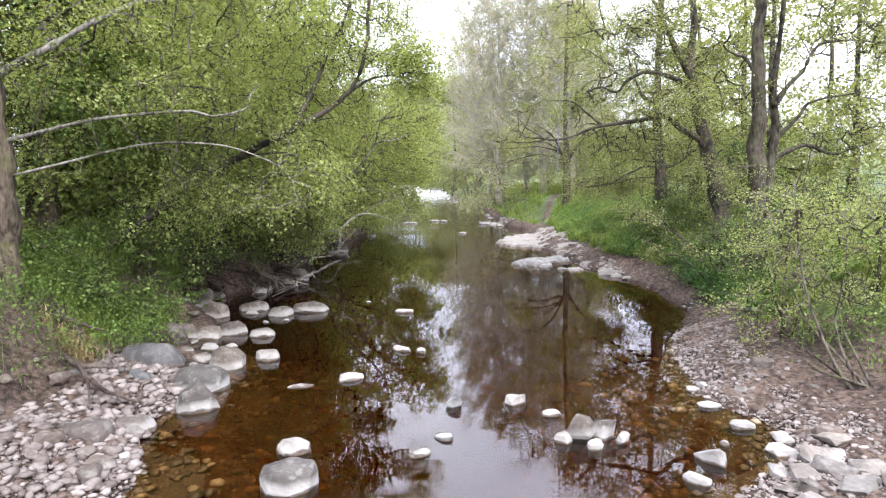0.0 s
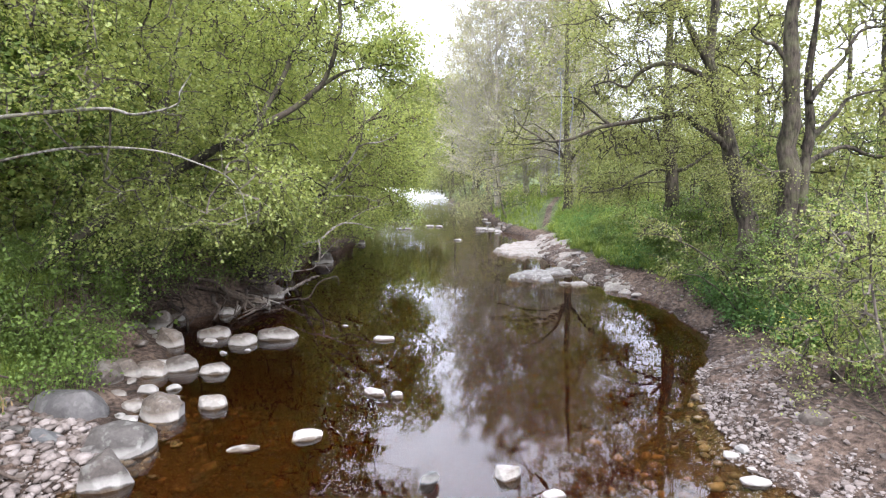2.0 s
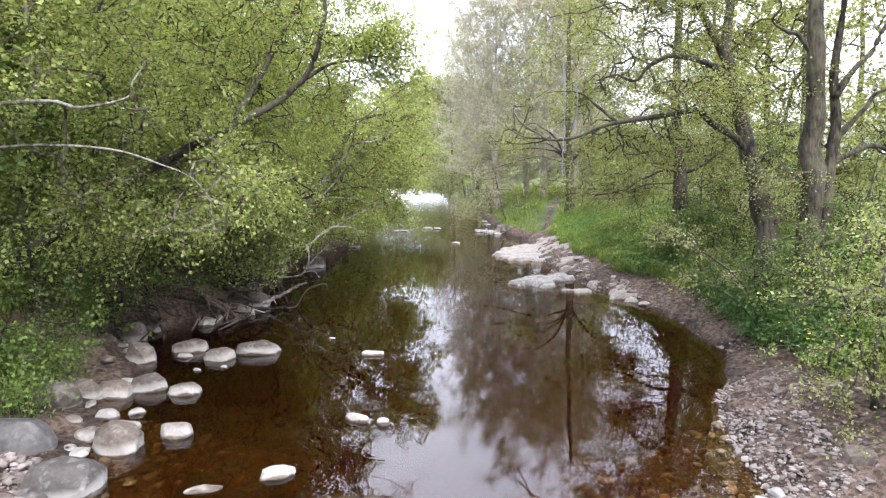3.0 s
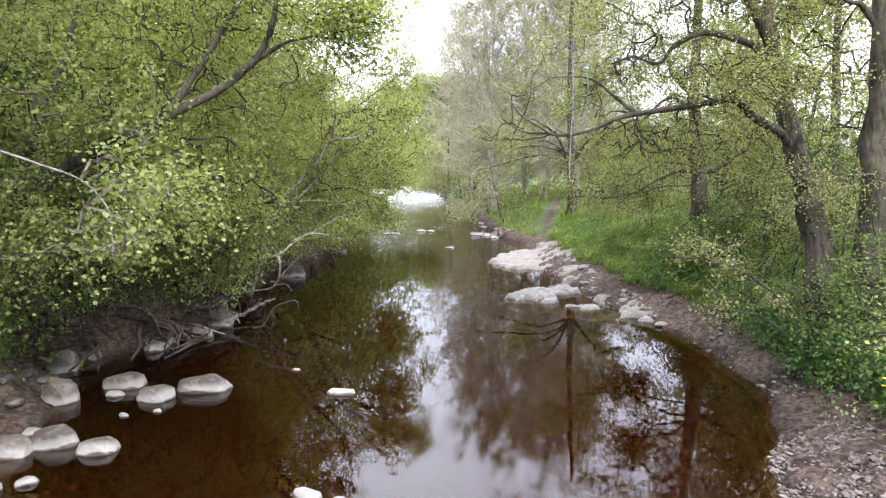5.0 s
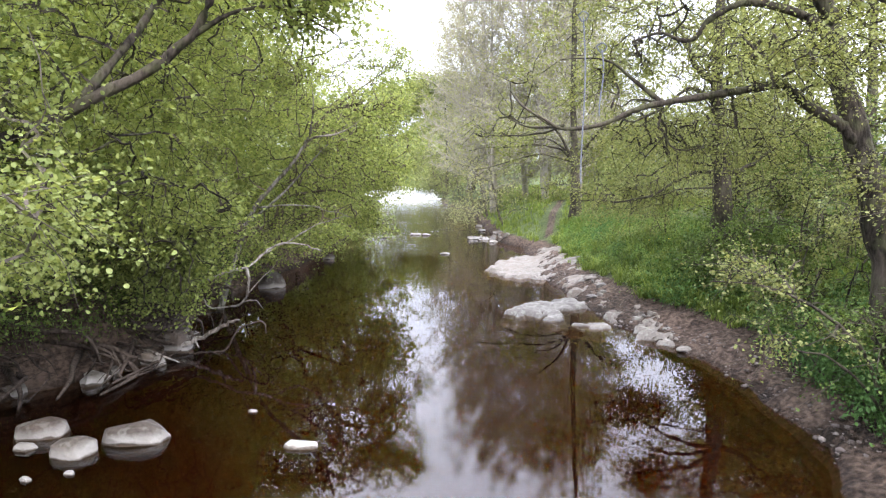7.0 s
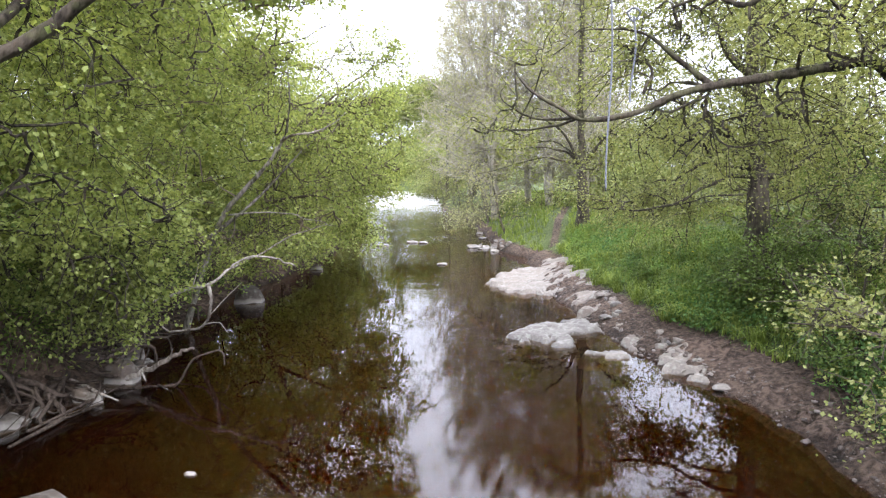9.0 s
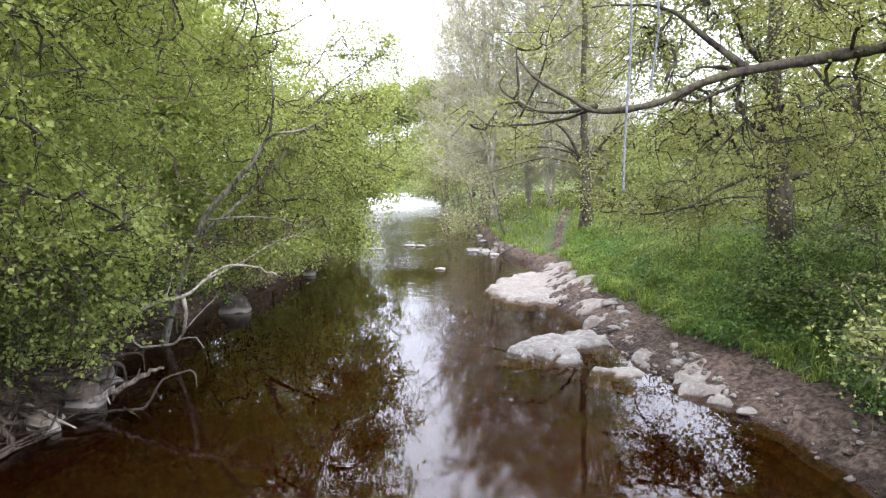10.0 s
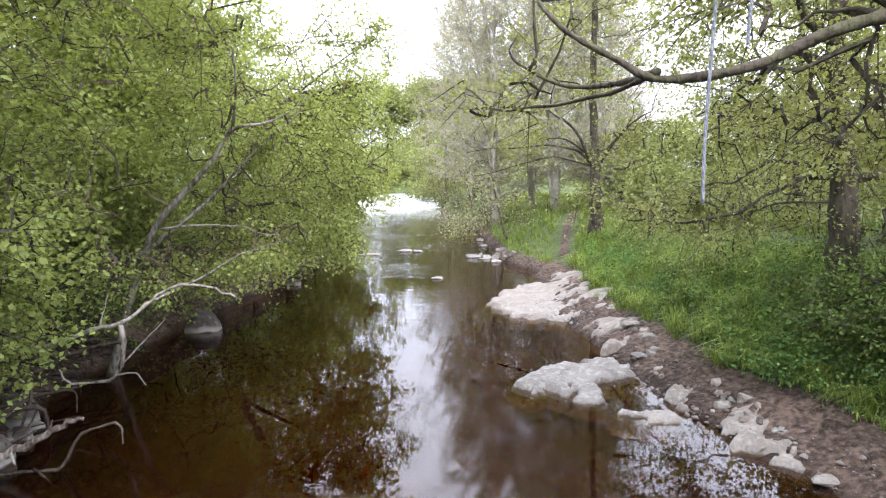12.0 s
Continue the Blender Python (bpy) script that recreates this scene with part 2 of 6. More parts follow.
l.new(gloss.outputs[0], blend.inputs[2])
l.new(blend.outputs[0], out.inputs["Surface"])
M_PEAT = bpy.data.materials.new("peat_stained_water")
M_PEAT.use_nodes = True
n, l = M_PEAT.node_tree.nodes, M_PEAT.node_tree.links
n.clear()
out, clear = n.new("ShaderNodeOutputMaterial"), n.new("ShaderNodeBsdfTransparent")
clear.inputs["Color"].default_value = (0.77, 0.59, 0.41, 1)
murk, blend = n.new("ShaderNodeBsdfDiffuse"), n.new("ShaderNodeMixShader")
murk.inputs["Color"].default_value = (0.088, 0.035, 0.019, 1)
blend.inputs[0].default_value = 0.085
l.new(clear.outputs[0], blend.inputs[1])
l.new(murk.outputs[0], blend.inputs[2])
l.new(blend.outputs[0], out.inputs["Surface"])

M_ROPE, n, l, bsdf = material("blue_rope", 0.8, 0.2)
strands = noise_tex(n, l, 60.0, 3.0)
l.new(ramp(n, l, strands, [(0.35, (0.095, 0.1, 0.125)), (0.65, (0.17, 0.178, 0.21))]), bsdf.inputs["Base Color"])
M_FLOWER, n, l, bsdf = material("yellow_petals", 0.6, 0.2)
l.new(ramp(n, l, noise_tex(n, l, 80.0), [(0.3, (0.75, 0.55, 0.02)), (0.7, (0.9, 0.75, 0.08))]), bsdf.inputs["Base Color"])

# ---- mesh helpers ----
rng = np.random.default_rng(7)


class Mesh:
    """Gathers points, triangles and quads, and makes one mesh of them."""

    def __init__(self):
        self.v, self.t, self.q, self.count = [], [], [], 0

    def add(self, v, t=None, q=None):
        if t is not None and len(t):
            self.t.append(np.asarray(t) + self.count)
        if q is not None and len(q):
            self.q.append(np.asarray(q) + self.count)
        self.v.append(np.asarray(v, float))
        self.count += len(v)

    def tube(self, points, radii, sides=6):
        p, r = np.asarray(points, float), np.asarray(radii, float)
        way = np.gradient(p, axis=0)
        way /= np.linalg.norm(way, axis=1, keepdims=True) + 1e-9
        ref = np.where(np.abs(way[:, 2:3]) > 0.9, [[1.0, 0, 0]], [[0, 0, 1.0]])
        a = np.cross(way, ref)
        a /= np.linalg.norm(a, axis=1, keepdims=True) + 1e-9
        b = np.cross(way, a)
        ang = np.arange(sides) * 2 * np.pi / sides
        ring = a[:, None] * np.cos(ang)[:, None] + b[:, None] * np.sin(ang)[:, None]
        v = (p[:, None] + ring * r[:, None, None]).reshape(-1, 3)
        i, j = np.meshgrid(np.arange(len(p) - 1), np.arange(sides), indexing="ij")
        k = (j + 1) % sides
        q = np.stack([i * sides + j, i * sides + k, (i + 1) * sides + k, (i + 1) * sides + j], -1).reshape(-1, 4)
        tip = np.array([[(len(p) - 1) * sides + s for s in (0, m, m + 1)] for m in range(1, sides - 1)])
        foot = np.array([[0, m + 1, m] for m in range(1, sides - 1)])
        self.add(v, np.concatenate([tip, foot]), q)

    def sticks(self, a, b, ra, rb, sides=3):
        """Many thin straight twigs at once."""
        a, b = np.asarray(a, float), np.asarray(b, float)
        if not len(a):
            return
        way = b - a
        way /= np.linalg.norm(way, axis=1, keepdims=True) + 1e-9
        s = np.cross(way, [0.31, 0.52, 0.79])
        s /= np.linalg.norm(s, axis=1, keepdims=True) + 1e-9
        u = np.cross(way, s)
        ang = np.arange(sides) * 2 * np.pi / sides
        ring = s[:, None] * np.cos(ang)[:, None] + u[:, None] * np.sin(ang)[:, None]
        v = np.concatenate([a[:, None] + ring * np.asarray(ra)[:, None, None], b[:, None] + ring * np.asarray(rb)[:, None, None]], 1).reshape(-1, 3)
        base = np.arange(len(a))[:, None] * 2 * sides
        j = np.arange(sides)
        k = (j + 1) % sides
        q = np.stack([base + j, base + k, base + sides + k, base + sides + j], -1).reshape(-1, 4)
        self.add(v, None, q)

    def leaves(self, pos, axis, normal, size, width=0.42, fold=0.12, rounded=False):
        """Many leaves, each a blade folded along its midrib."""
        axis = axis / (np.linalg.norm(axis, axis=1, keepdims=True) + 1e-9)
        side = np.cross(axis, normal)
        side /= np.linalg.norm(side, axis=1, keepdims=True) + 1e-9
        up = np.cross(side, axis)
        s = np.asarray(size)[:, None]
        if rounded:
            edge = [pos + axis * s * u + side * s * w + up * s * abs(w) * 0.3 for u, w in ((0, 0), (0.25, 0.36), (0.68, 0.4), (1, 0), (0.68, -0.4), (0.25, -0.36))]
            base = np.arange(len(pos))[:, None] * 6
            return self.add(np.stack(edge, 1).reshape(-1, 3), None, np.concatenate([base + [0, 1, 2, 3], base + [0, 3, 4, 5]]))
        left = pos + axis * s * 0.5 - side * s * width + up * s * fold
        right = pos + axis * s * 0.5 + side * s * width + up * s * fold
        v = np.stack([pos, right, pos + axis * s, left], 1).reshape(-1, 3)
        base = np.arange(len(pos))[:, None] * 4
        self.add(v, np.concatenate([base + [0, 1, 2], base + [0, 2, 3]]))

    def make(self, name, mat, smooth=False):
        v = np.concatenate(self.v)
        t = np.concatenate(self.t) if self.t else np.zeros((0, 3), int)
        q = np.concatenate(self.q) if self.q else np.zeros((0, 4), int)
        me = bpy.data.meshes.new(name)
        me.vertices.add(len(v))
        me.vertices.foreach_set("co", v.astype(np.float32).ravel())
        loops = np.concatenate([t.ravel(), q.ravel()]).astype(np.int32)
        me.loops.add(len(loops))
        me.loops.foreach_set("vertex_index", loops)
        starts = np.concatenate([np.arange(len(t)) * 3, len(t) * 3 + np.arange(len(q)) * 4]).astype(np.int32)
        me.polygons.add(len(starts))
        me.polygons.foreach_set("loop_start", starts)
        me.polygons.foreach_set("use_smooth", np.full(len(starts), smooth))
        me.update(calc_edges=True)
        me.materials.append(mat)
        return me


def part(name, gathered, mat, parent, label="", smooth=False, kind=""):
    ob = new(name, gathered.make(name, mat, smooth))
    ob.parent = parent
    return tagged(ob, label, kind=kind)


def thing(name, place, label, category, group="", kind=""):
    ob = new(name)
    ob.location = place
    return tagged(ob, label, category, group, kind)


def smooth_path(points, steps=5):
    """A rounded line through the points (Catmull-Rom)."""
    p = np.asarray(points, float)
    p = np.concatenate([[2 * p[0] - p[1]], p, [2 * p[-1] - p[-2]]])
    out = []
    for i in range(1, len(p) - 2):
        for u in np.arange(steps) / steps:
            out.append(0.5 * (2 * p[i] + (p[i + 1] - p[i - 1]) * u + (2 * p[i - 1] - 5 * p[i] + 4 * p[i + 1] - p[i + 2]) * u**2
                              + (3 * p[i] - p[i - 1] - 3 * p[i + 1] + p[i + 2]) * u**3))
    out.append(p[-2])
    return np.array(out)


def unit(count):
    d = rng.normal(size=(count, 3))
    return d / np.linalg.norm(d, axis=1, keepdims=True)


# ---- lie of the land ----
RIGHT_SHORE = [(2.6, -12), (2.3, -2), (1.95, 3.0), (2.0, 4.5), (2.55, 5.3), (2.65, 5.85), (2.3, 6.3), (2.08, 6.7), (2.1, 7.6), (2.25, 8.9),
               (2.6, 9.9), (2.7, 11.1), (2.5, 12.5), (2.05, 13.6), (1.6, 14.3), (1.35, 15.0), (1.0, 15.7), (0.55, 17.4), (0.1, 18.8),
               (-0.3, 20.5), (-0.7, 23.6), (-0.9, 25.0), (-2.0, 27.2), (-2.5, 30), (-4.5, 39), (-8.7, 52), (-18, 95), (-26, 125)]
LEFT_SHORE = [(-3.6, -12), (-3.2, -2), (-2.7, 2.5), (-2.5, 3.8), (-3.2, 4.7), (-3.3, 5.3), (-3.3, 5.9), (-3.9, 6.9), (-4.6, 8.0), (-5.2, 9.4),
              (-6.2, 10.4), (-6.0, 11.1), (-5.45, 11.9), (-5.2, 12.5), (-5.6, 13.4), (-6.2, 14.5), (-6.4, 15.5), (-6.8, 18.5), (-6.9, 21), (-7.4, 26), (-8.6, 31), (-14, 45), (-18, 58), (-32, 98), (-40, 125)]
RIVER = np.array(RIGHT_SHORE + LEFT_SHORE[::-1], float)


def wave(x, y, s):
    return (np.sin(x * 1.7 * s + 1.3 * np.sin(y * 1.1 * s)) + np.sin(y * 2.3 * s + 1.7 * np.sin(x * 0.9 * s + 2.0))
            + 0.5 * np.sin(x * 4.1 * s + y * 3.3 * s)) / 2.5


def shore_distance(x, y):
    """Metres from the water's edge, positive on land, and whether the nearer bank is the eastern one."""
    p = np.stack([np.ravel(x), np.ravel(y)], 1).astype(float)
    best, inside = np.full(len(p), 1e9), np.zeros(len(p), bool)
    east = np.zeros(len(p), bool)
    a, b = RIVER, np.roll(RIVER, -1, 0)
    for i in range(len(a)):
        d = b[i] - a[i]
        u = np.clip(((p - a[i]) @ d) / (d @ d), 0, 1)
        far = np.linalg.norm(p - a[i] - u[:, None] * d, axis=1)
        nearer = far < best
        east[nearer] = i < len(RIGHT_SHORE) - 1
        best = np.minimum(best, far)
        cross = (a[i][1] > p[:, 1]) != (b[i][1] > p[:, 1])
        with np.errstate(divide="ignore", invalid="ignore"):
            inside ^= cross & (p[:, 0] < (b[i][0] - a[i][0]) * (p[:, 1] - a[i][1]) / (b[i][1] - a[i][1]) + a[i][0])
    s = np.where(inside, -best, best)
    s = s + (0.07 * wave(p[:, 0], p[:, 1], 1.5) + 0.045 * wave(p[:, 1], p[:, 0], 4.2)) * np.clip(1.6 - best, 0, 1)
    return s.reshape(np.shape(x)), east.reshape(np.shape(x))


def land(x, y):
    """Height of the ground."""
    x, y = np.asarray(x, float), np.asarray(y, float)
    s, east = shore_distance(x, y)
    gravel = np.clip((9.2 - y) / 1.5, 0, 1)
    bed = -np.minimum(0.6, 0.03 + (0.16 + 0.85 * (1 - gravel)) * np.maximum(-s, 0)) + 0.03 * wave(x, y, 1.6)
    upstream = np.clip((y - 23.5) / 2.0, 0, 1)
    reach = np.where(east, 0.65 + 0.65 * gravel - 0.45 * upstream, 0.25 + 0.9 * gravel)
    lift = np.where(east, 0.24, 0.12 + 0.18 * gravel)
    width = np.where(east, 2.1, 0.9)
    top = np.where(east, 1.05, 1.15) + 0.12 * wave(x, y, 0.35)
    t = np.clip((s - reach) / width, 0, 1)
    t = t * t * (3 - 2 * t)
    bank = lift * np.clip(s / reach, 0, 1) ** 0.9 + (top - lift) * t
    bank = bank + 0.035 * wave(x, y, 1.9) * np.clip(s * 2, 0, 1) + 0.008 * np.clip(s - 4, 0, 60)
    far = np.clip((np.hypot(x, y) - 90) / 200, 0, 1)
    return np.where(s < 0, bed, bank) + far * 3.0


def land_at(x, y):
    return float(land(np.array([x]), np.array([y]))[0])


def steps(lo, hi, near, growth, limit):
    out = list(np.arange(lo, hi, near))
    d, v = near, out[-1]
    while v < limit:
        d *= growth
        v += d
        out.append(v)
    d, v = near, lo
    front = []
    while v > -limit:
        d *= growth
        v -= d
        front.append(v)
    return np.array(front[::-1] + out)


gx, gy = steps(-8, 6, 0.11, 1.16, 700), steps(1, 28, 0.13, 1.15, 700)
xx, yy = np.meshgrid(gx, gy)
zz = land(xx, yy)
zz += 0.02 * rng.normal(size=zz.shape) * (np.abs(xx) < 9) * (zz > 0.04)
shore, east = shore_distance(xx, yy)
ground_mesh = Mesh()
i, j = np.meshgrid(np.arange(len(gy) - 1), np.arange(len(gx) - 1), indexing="ij")
w = len(gx)
ground_mesh.add(np.stack([xx, yy, zz], -1).reshape(-1, 3), None,
                np.stack([i * w + j, i * w + j + 1, (i + 1) * w + j + 1, (i + 1) * w + j], -1).reshape(-1, 4))
ground = new("ground", ground_mesh.make("ground", M_GROUND, True))
turf_mask = np.clip((shore - np.where(east, 0.75 + 1.2 * np.clip((9.2 - yy) / 1.2, 0, 1) - 0.6 * np.clip((yy - 23.5) / 2.0, 0, 1), 1.3 + 1.4 * np.clip((7.4 - yy) / 0.8, 0, 1))) / 0.5, 0, 1)
trodden = np.exp(-((xx - 0.1 - 0.05 * (yy - 27)) / 0.16) ** 2) * (yy > 25) * (yy < 34)
mask = ground.data.attributes.new("turf", "FLOAT", "POINT")
turf_mask = np.maximum(turf_mask, (yy > 60) * 1.0)
mask.data.foreach_set("value", (turf_mask * (1 - trodden)).astype(np.float32).ravel())
tagged(ground, "muddy river banks rising to rough green meadow", "ground", kind="structure")


def sheet(name, z, mat, label):
    m = Mesh()
    m.add([(-120, -40, z), (60, -40, z), (60, 130, z), (-120, 130, z)], None, [[0, 1, 2, 3]])
    ob = new(name, m.make(name, mat))
    return tagged(ob, label, "water", kind="structure")


sheet("water", 0.0, M_WATER, "still dark brown river water mirroring trees and sky")
for depth in (0.07, 0.16, 0.3):
    sheet("water_depth", -depth, M_PEAT, "brown peat-stained depth of the river water")

# ---- trees ----


def crown_nodes(clumps, thin=1.0, hollow=1.0):
    """Places of the leafy sprays: uneven, thicker towards the outside of each clump."""
    out = []
    for cx, cy, cz, rx, ry, rz, count in clumps:
        d = unit(int(count * thin))
        r = rng.random(len(d)) ** 0.45
        p = d * r[:, None] * (1 + 0.25 * np.sin(d[:, :1] * 5 + d[:, 1:2] * 7 + cx))
        p = np.array([cx, cy, cz]) + p * [rx, ry, rz]
        if hollow:
            full = np.array([0.75 * noise.noise(Vector((q[0], q[1], q[2] * 1.7)) * (1.15 / hollow)) + 0.5 * noise.noise(Vector((q[0], q[1], q[2] * 2.0)) * (2.7 / hollow)) for q in p]) > 0.07
            p = p[full] if full.sum() > 4 else p
        out.append(p)
    return np.concatenate(out)


def join_up(skeleton, nodes):
    """Each node grows from the nearest wood, starting with the nearest: parent place, and how much hangs on it."""
    k = len(skeleton)
    places = np.concatenate([skeleton, nodes])
    dist = np.linalg.norm(nodes[:, None] - skeleton[None], axis=2).min(1)
    order = np.argsort(dist)
    parent, load = np.zeros(len(nodes), int), np.ones(len(places))
    done = np.zeros(len(places), bool)
    done[:k] = True
    live = places.copy()
    live[k:] = 1e6
    for o in order:
        d = ((live - nodes[o]) ** 2).sum(1)
        d[:k] *= 1.3
        parent[o] = d.argmin()
        live[k + o] = places[k + o]
    for o in order[::-1]:
        load[parent[o]] += load[k + o]
    return places[parent], load[k:], places


def sprays(leaf_mesh, twig_mesh, nodes, centre, per, size, length, droop=0.25, spread=0.12, stout=1.0, rounded=False):
    out = nodes - centre
    out[:, 2] *= 0.3
    out /= np.linalg.norm(out, axis=1, keepdims=True) + 1e-9
    way = out * 0.7 + unit(len(nodes)) * 0.7 + [0, 0, -droop]
    way /= np.linalg.norm(way, axis=1, keepdims=True)
    reach = length * (0.6 + 0.8 * rng.random(len(nodes)))
    ends = nodes + way * reach[:, None]
    if twig_mesh:
        twig_mesh.sticks(nodes, ends, np.full(len(nodes), 0.005 * stout), np.full(len(nodes), 0.0015 * stout))
    if not per:
        return
    u = rng.random((len(nodes), per))
    p = nodes[:, None] + way[:, None] * (u * reach[:, None])[..., None] + rng.normal(size=(len(nodes), per, 3)) * [spread, spread, spread * 0.6] * (0.4 + 0.6 * u[..., None])
    p = p.reshape(-1, 3)
    axis = np.repeat(way, per, 0) * 0.5 + unit(len(p)) * 0.9 + [0, 0, -0.25]
    normal = unit(len(p)) * 0.6 + [0, 0, 0.85]
    leaf_mesh.leaves(p, axis, normal, size * (0.55 + 0.75 * rng.random(len(p))), rounded=rounded)


def tree(name, label, trunk, radius, limbs, clumps, leaf, bark, size=0.07, per=16, length=0.42, thin=1.0, droop=0.25, top=0.25, wander=0.05, group="", spread=0.12, category="tree", sink=0.12, fine=True, stout=1.0, hollow=1.0, rounded=False, twig=None, snags=(), limb_bark=None):
    """A trunk line, named limb lines with their radii, and clumps of foliage that grow from them."""
    trunk = np.asarray(trunk, float)
    trunk[0, 2] = land_at(trunk[0, 0], trunk[0, 1]) - sink
    base = trunk[0].copy()
    root = thing(name, base, label, category, group)
    line = smooth_path(trunk, 6)
    line[1:-1] += rng.normal(size=(len(line) - 2, 3)) * radius * 0.12
    u = np.linspace(0, 1, len(line))
    r = radius * (1 - (1 - top) * u) * (1 + 0.06 * rng.normal(size=len(u)))
    r[:3] *= np.array([1.5, 1.22, 1.06])
    m = Mesh()
    m.tube(line - base, r, 10)
    stem = part("trunk", m, bark, root, smooth=True)
    skeleton = [line[len(line) // 4:]]
    for which, (*points, lr) in enumerate(limbs):
        lp = smooth_path(points, 8)
        sway = rng.normal(size=(4, 3)) * wander * 0.5
        for k, f in enumerate((2.1, 3.7, 6.3, 9.1)):
            lp += np.sin(np.linspace(0, f, len(lp)) * np.pi)[:, None] * sway[k] * (0.9, 0.8, 0.5, 0.35)[k] * np.linspace(0, 1, len(lp))[:, None]
        lm = Mesh()
        lm.tube(lp - base, lr * (0.2 + 0.8 * np.linspace(1, 0, len(lp)) ** 1.25) * (1 + 0.1 * rng.normal(size=len(lp))), 8)
        part("limb", lm, M_DEAD if which in snags else limb_bark or bark, stem, smooth=True)
        skeleton.append(lp)
    skeleton = np.concatenate(skeleton)
    nodes = crown_nodes(clumps, thin, hollow)
    start, load, _ = join_up(skeleton, nodes)
    twigs, leaves = Mesh(), Mesh()
    rr = 0.0045 * stout * np.sqrt(load)
    bend = (start + nodes) / 2 + rng.normal(size=nodes.shape) * 0.1 * np.linalg.norm(nodes - start, axis=1)[:, None]
    if fine:
        twigs.sticks(start - base, bend - base, np.minimum(rr * 1.2, 0.016 * stout), np.minimum(rr * 1.05, 0.014 * stout))
        twigs.sticks(bend - base, nodes - base, np.minimum(rr * 1.05, 0.014 * stout), np.minimum(rr * 0.75, 0.011 * stout))
    else:
        twigs.sticks(start - base, nodes - base, np.minimum(rr * 1.25, 0.06), np.minimum(rr * 0.8, 0.04))
    sprays(leaves, twigs if fine else None, nodes - base, np.mean(skeleton, 0) - base, per, size, length, droop, spread, stout, rounded)
    part("bough", twigs, twig or bark, root, kind="stuff")
    if per:
        part("crown", leaves, leaf, root, kind="stuff")
    return root


def auto_clumps(x, y, z0, z1, wide, count, each, flat=0.6, taper=0.0):
    out = []
    for _ in range(count):
        a, h = rng.random() * 2 * np.pi, rng.random()
        rr = wide * (0.35 + 0.55 * rng.random()) * (1 - 0.45 * abs(h - 0.4)) * (1 - taper * h)
        s = wide * (0.38 + 0.2 * rng.random()) * (1 - 0.8 * taper * h)
        out.append((x + rr * np.cos(a), y + rr * np.sin(a), z0 + (z1 - z0) * h, s, s, s * flat, each * (1 - taper * h)))
    return out


# western bank, overhanging the water
tree("riverside_tree", "old pale-barked leafy tree at the top of the bank", [(-5.75, 5.9, 1), (-5.68, 5.95, 2.0), (-5.6, 5.9, 3.1), (-5.7, 5.8, 5.5), (-5.6, 6, 8)], 0.145,
     [[(-5.6, 5.9, 2.9), (-4.6, 6.3, 3.15), (-3.7, 6.6, 3.2), (-3.3, 6.62, 3.2), (-3.0, 6.8, 3.35), (-2.85, 6.85, 3.5), 0.026],
      [(-5.6, 5.9, 3.1), (-6.1, 5.6, 3.3), (-6.8, 5.4, 3.6), 0.09],
      [(-5.6, 5.9, 2.5), (-4.4, 6.8, 2.85), (-3.5, 7.3, 2.8), (-3.0, 7.5, 2.6), (-2.8, 7.6, 2.3), (-2.75, 7.65, 1.95), 0.017],
      [(-5.65, 5.9, 3.6), (-4.8, 6.6, 4.3), (-4.0, 7.2, 4.9), (-3.4, 7.8, 5.8), 0.05]],
     [(-5.5, 5.3, 4.6, 1.7, 1.4, 1.2, 260), (-4.4, 7.0, 4.3, 1.4, 1.4, 1.0, 300), (-3.5, 7.6, 5.4, 1.2, 1.4, 1.2, 260), (-5.7, 8.0, 5.0, 1.8, 1.8, 1.5, 280),
      (-4.6, 6.4, 3.6, 0.9, 0.8, 0.3, 80), (-6.6, 7.2, 3.4, 1.4, 1.5, 1.0, 120), (-4.2, 8.6, 3.2, 1.0, 1.0, 0.9, 100), (-5.0, 8.4, 2.4, 0.8, 0.8, 0.5, 40), (-3.3, 8.2, 6.2, 1.0, 1.2, 0.8, 160), (-4.5, 6.0, 6.2, 1.6, 1.5, 1.0, 230), (-3.6, 8.4, 2.2, 0.7, 0.8, 0.42, 150), (-2.75, 7.75, 2.45, 0.55, 0.55, 0.36, 190)],
     M_LEAF_YELLOW, M_BARK_DARK, 0.038, 40, thin=1.6, rounded=True, twig=M_BARK_PALE, wander=0.15, limb_bark=M_LICHEN)
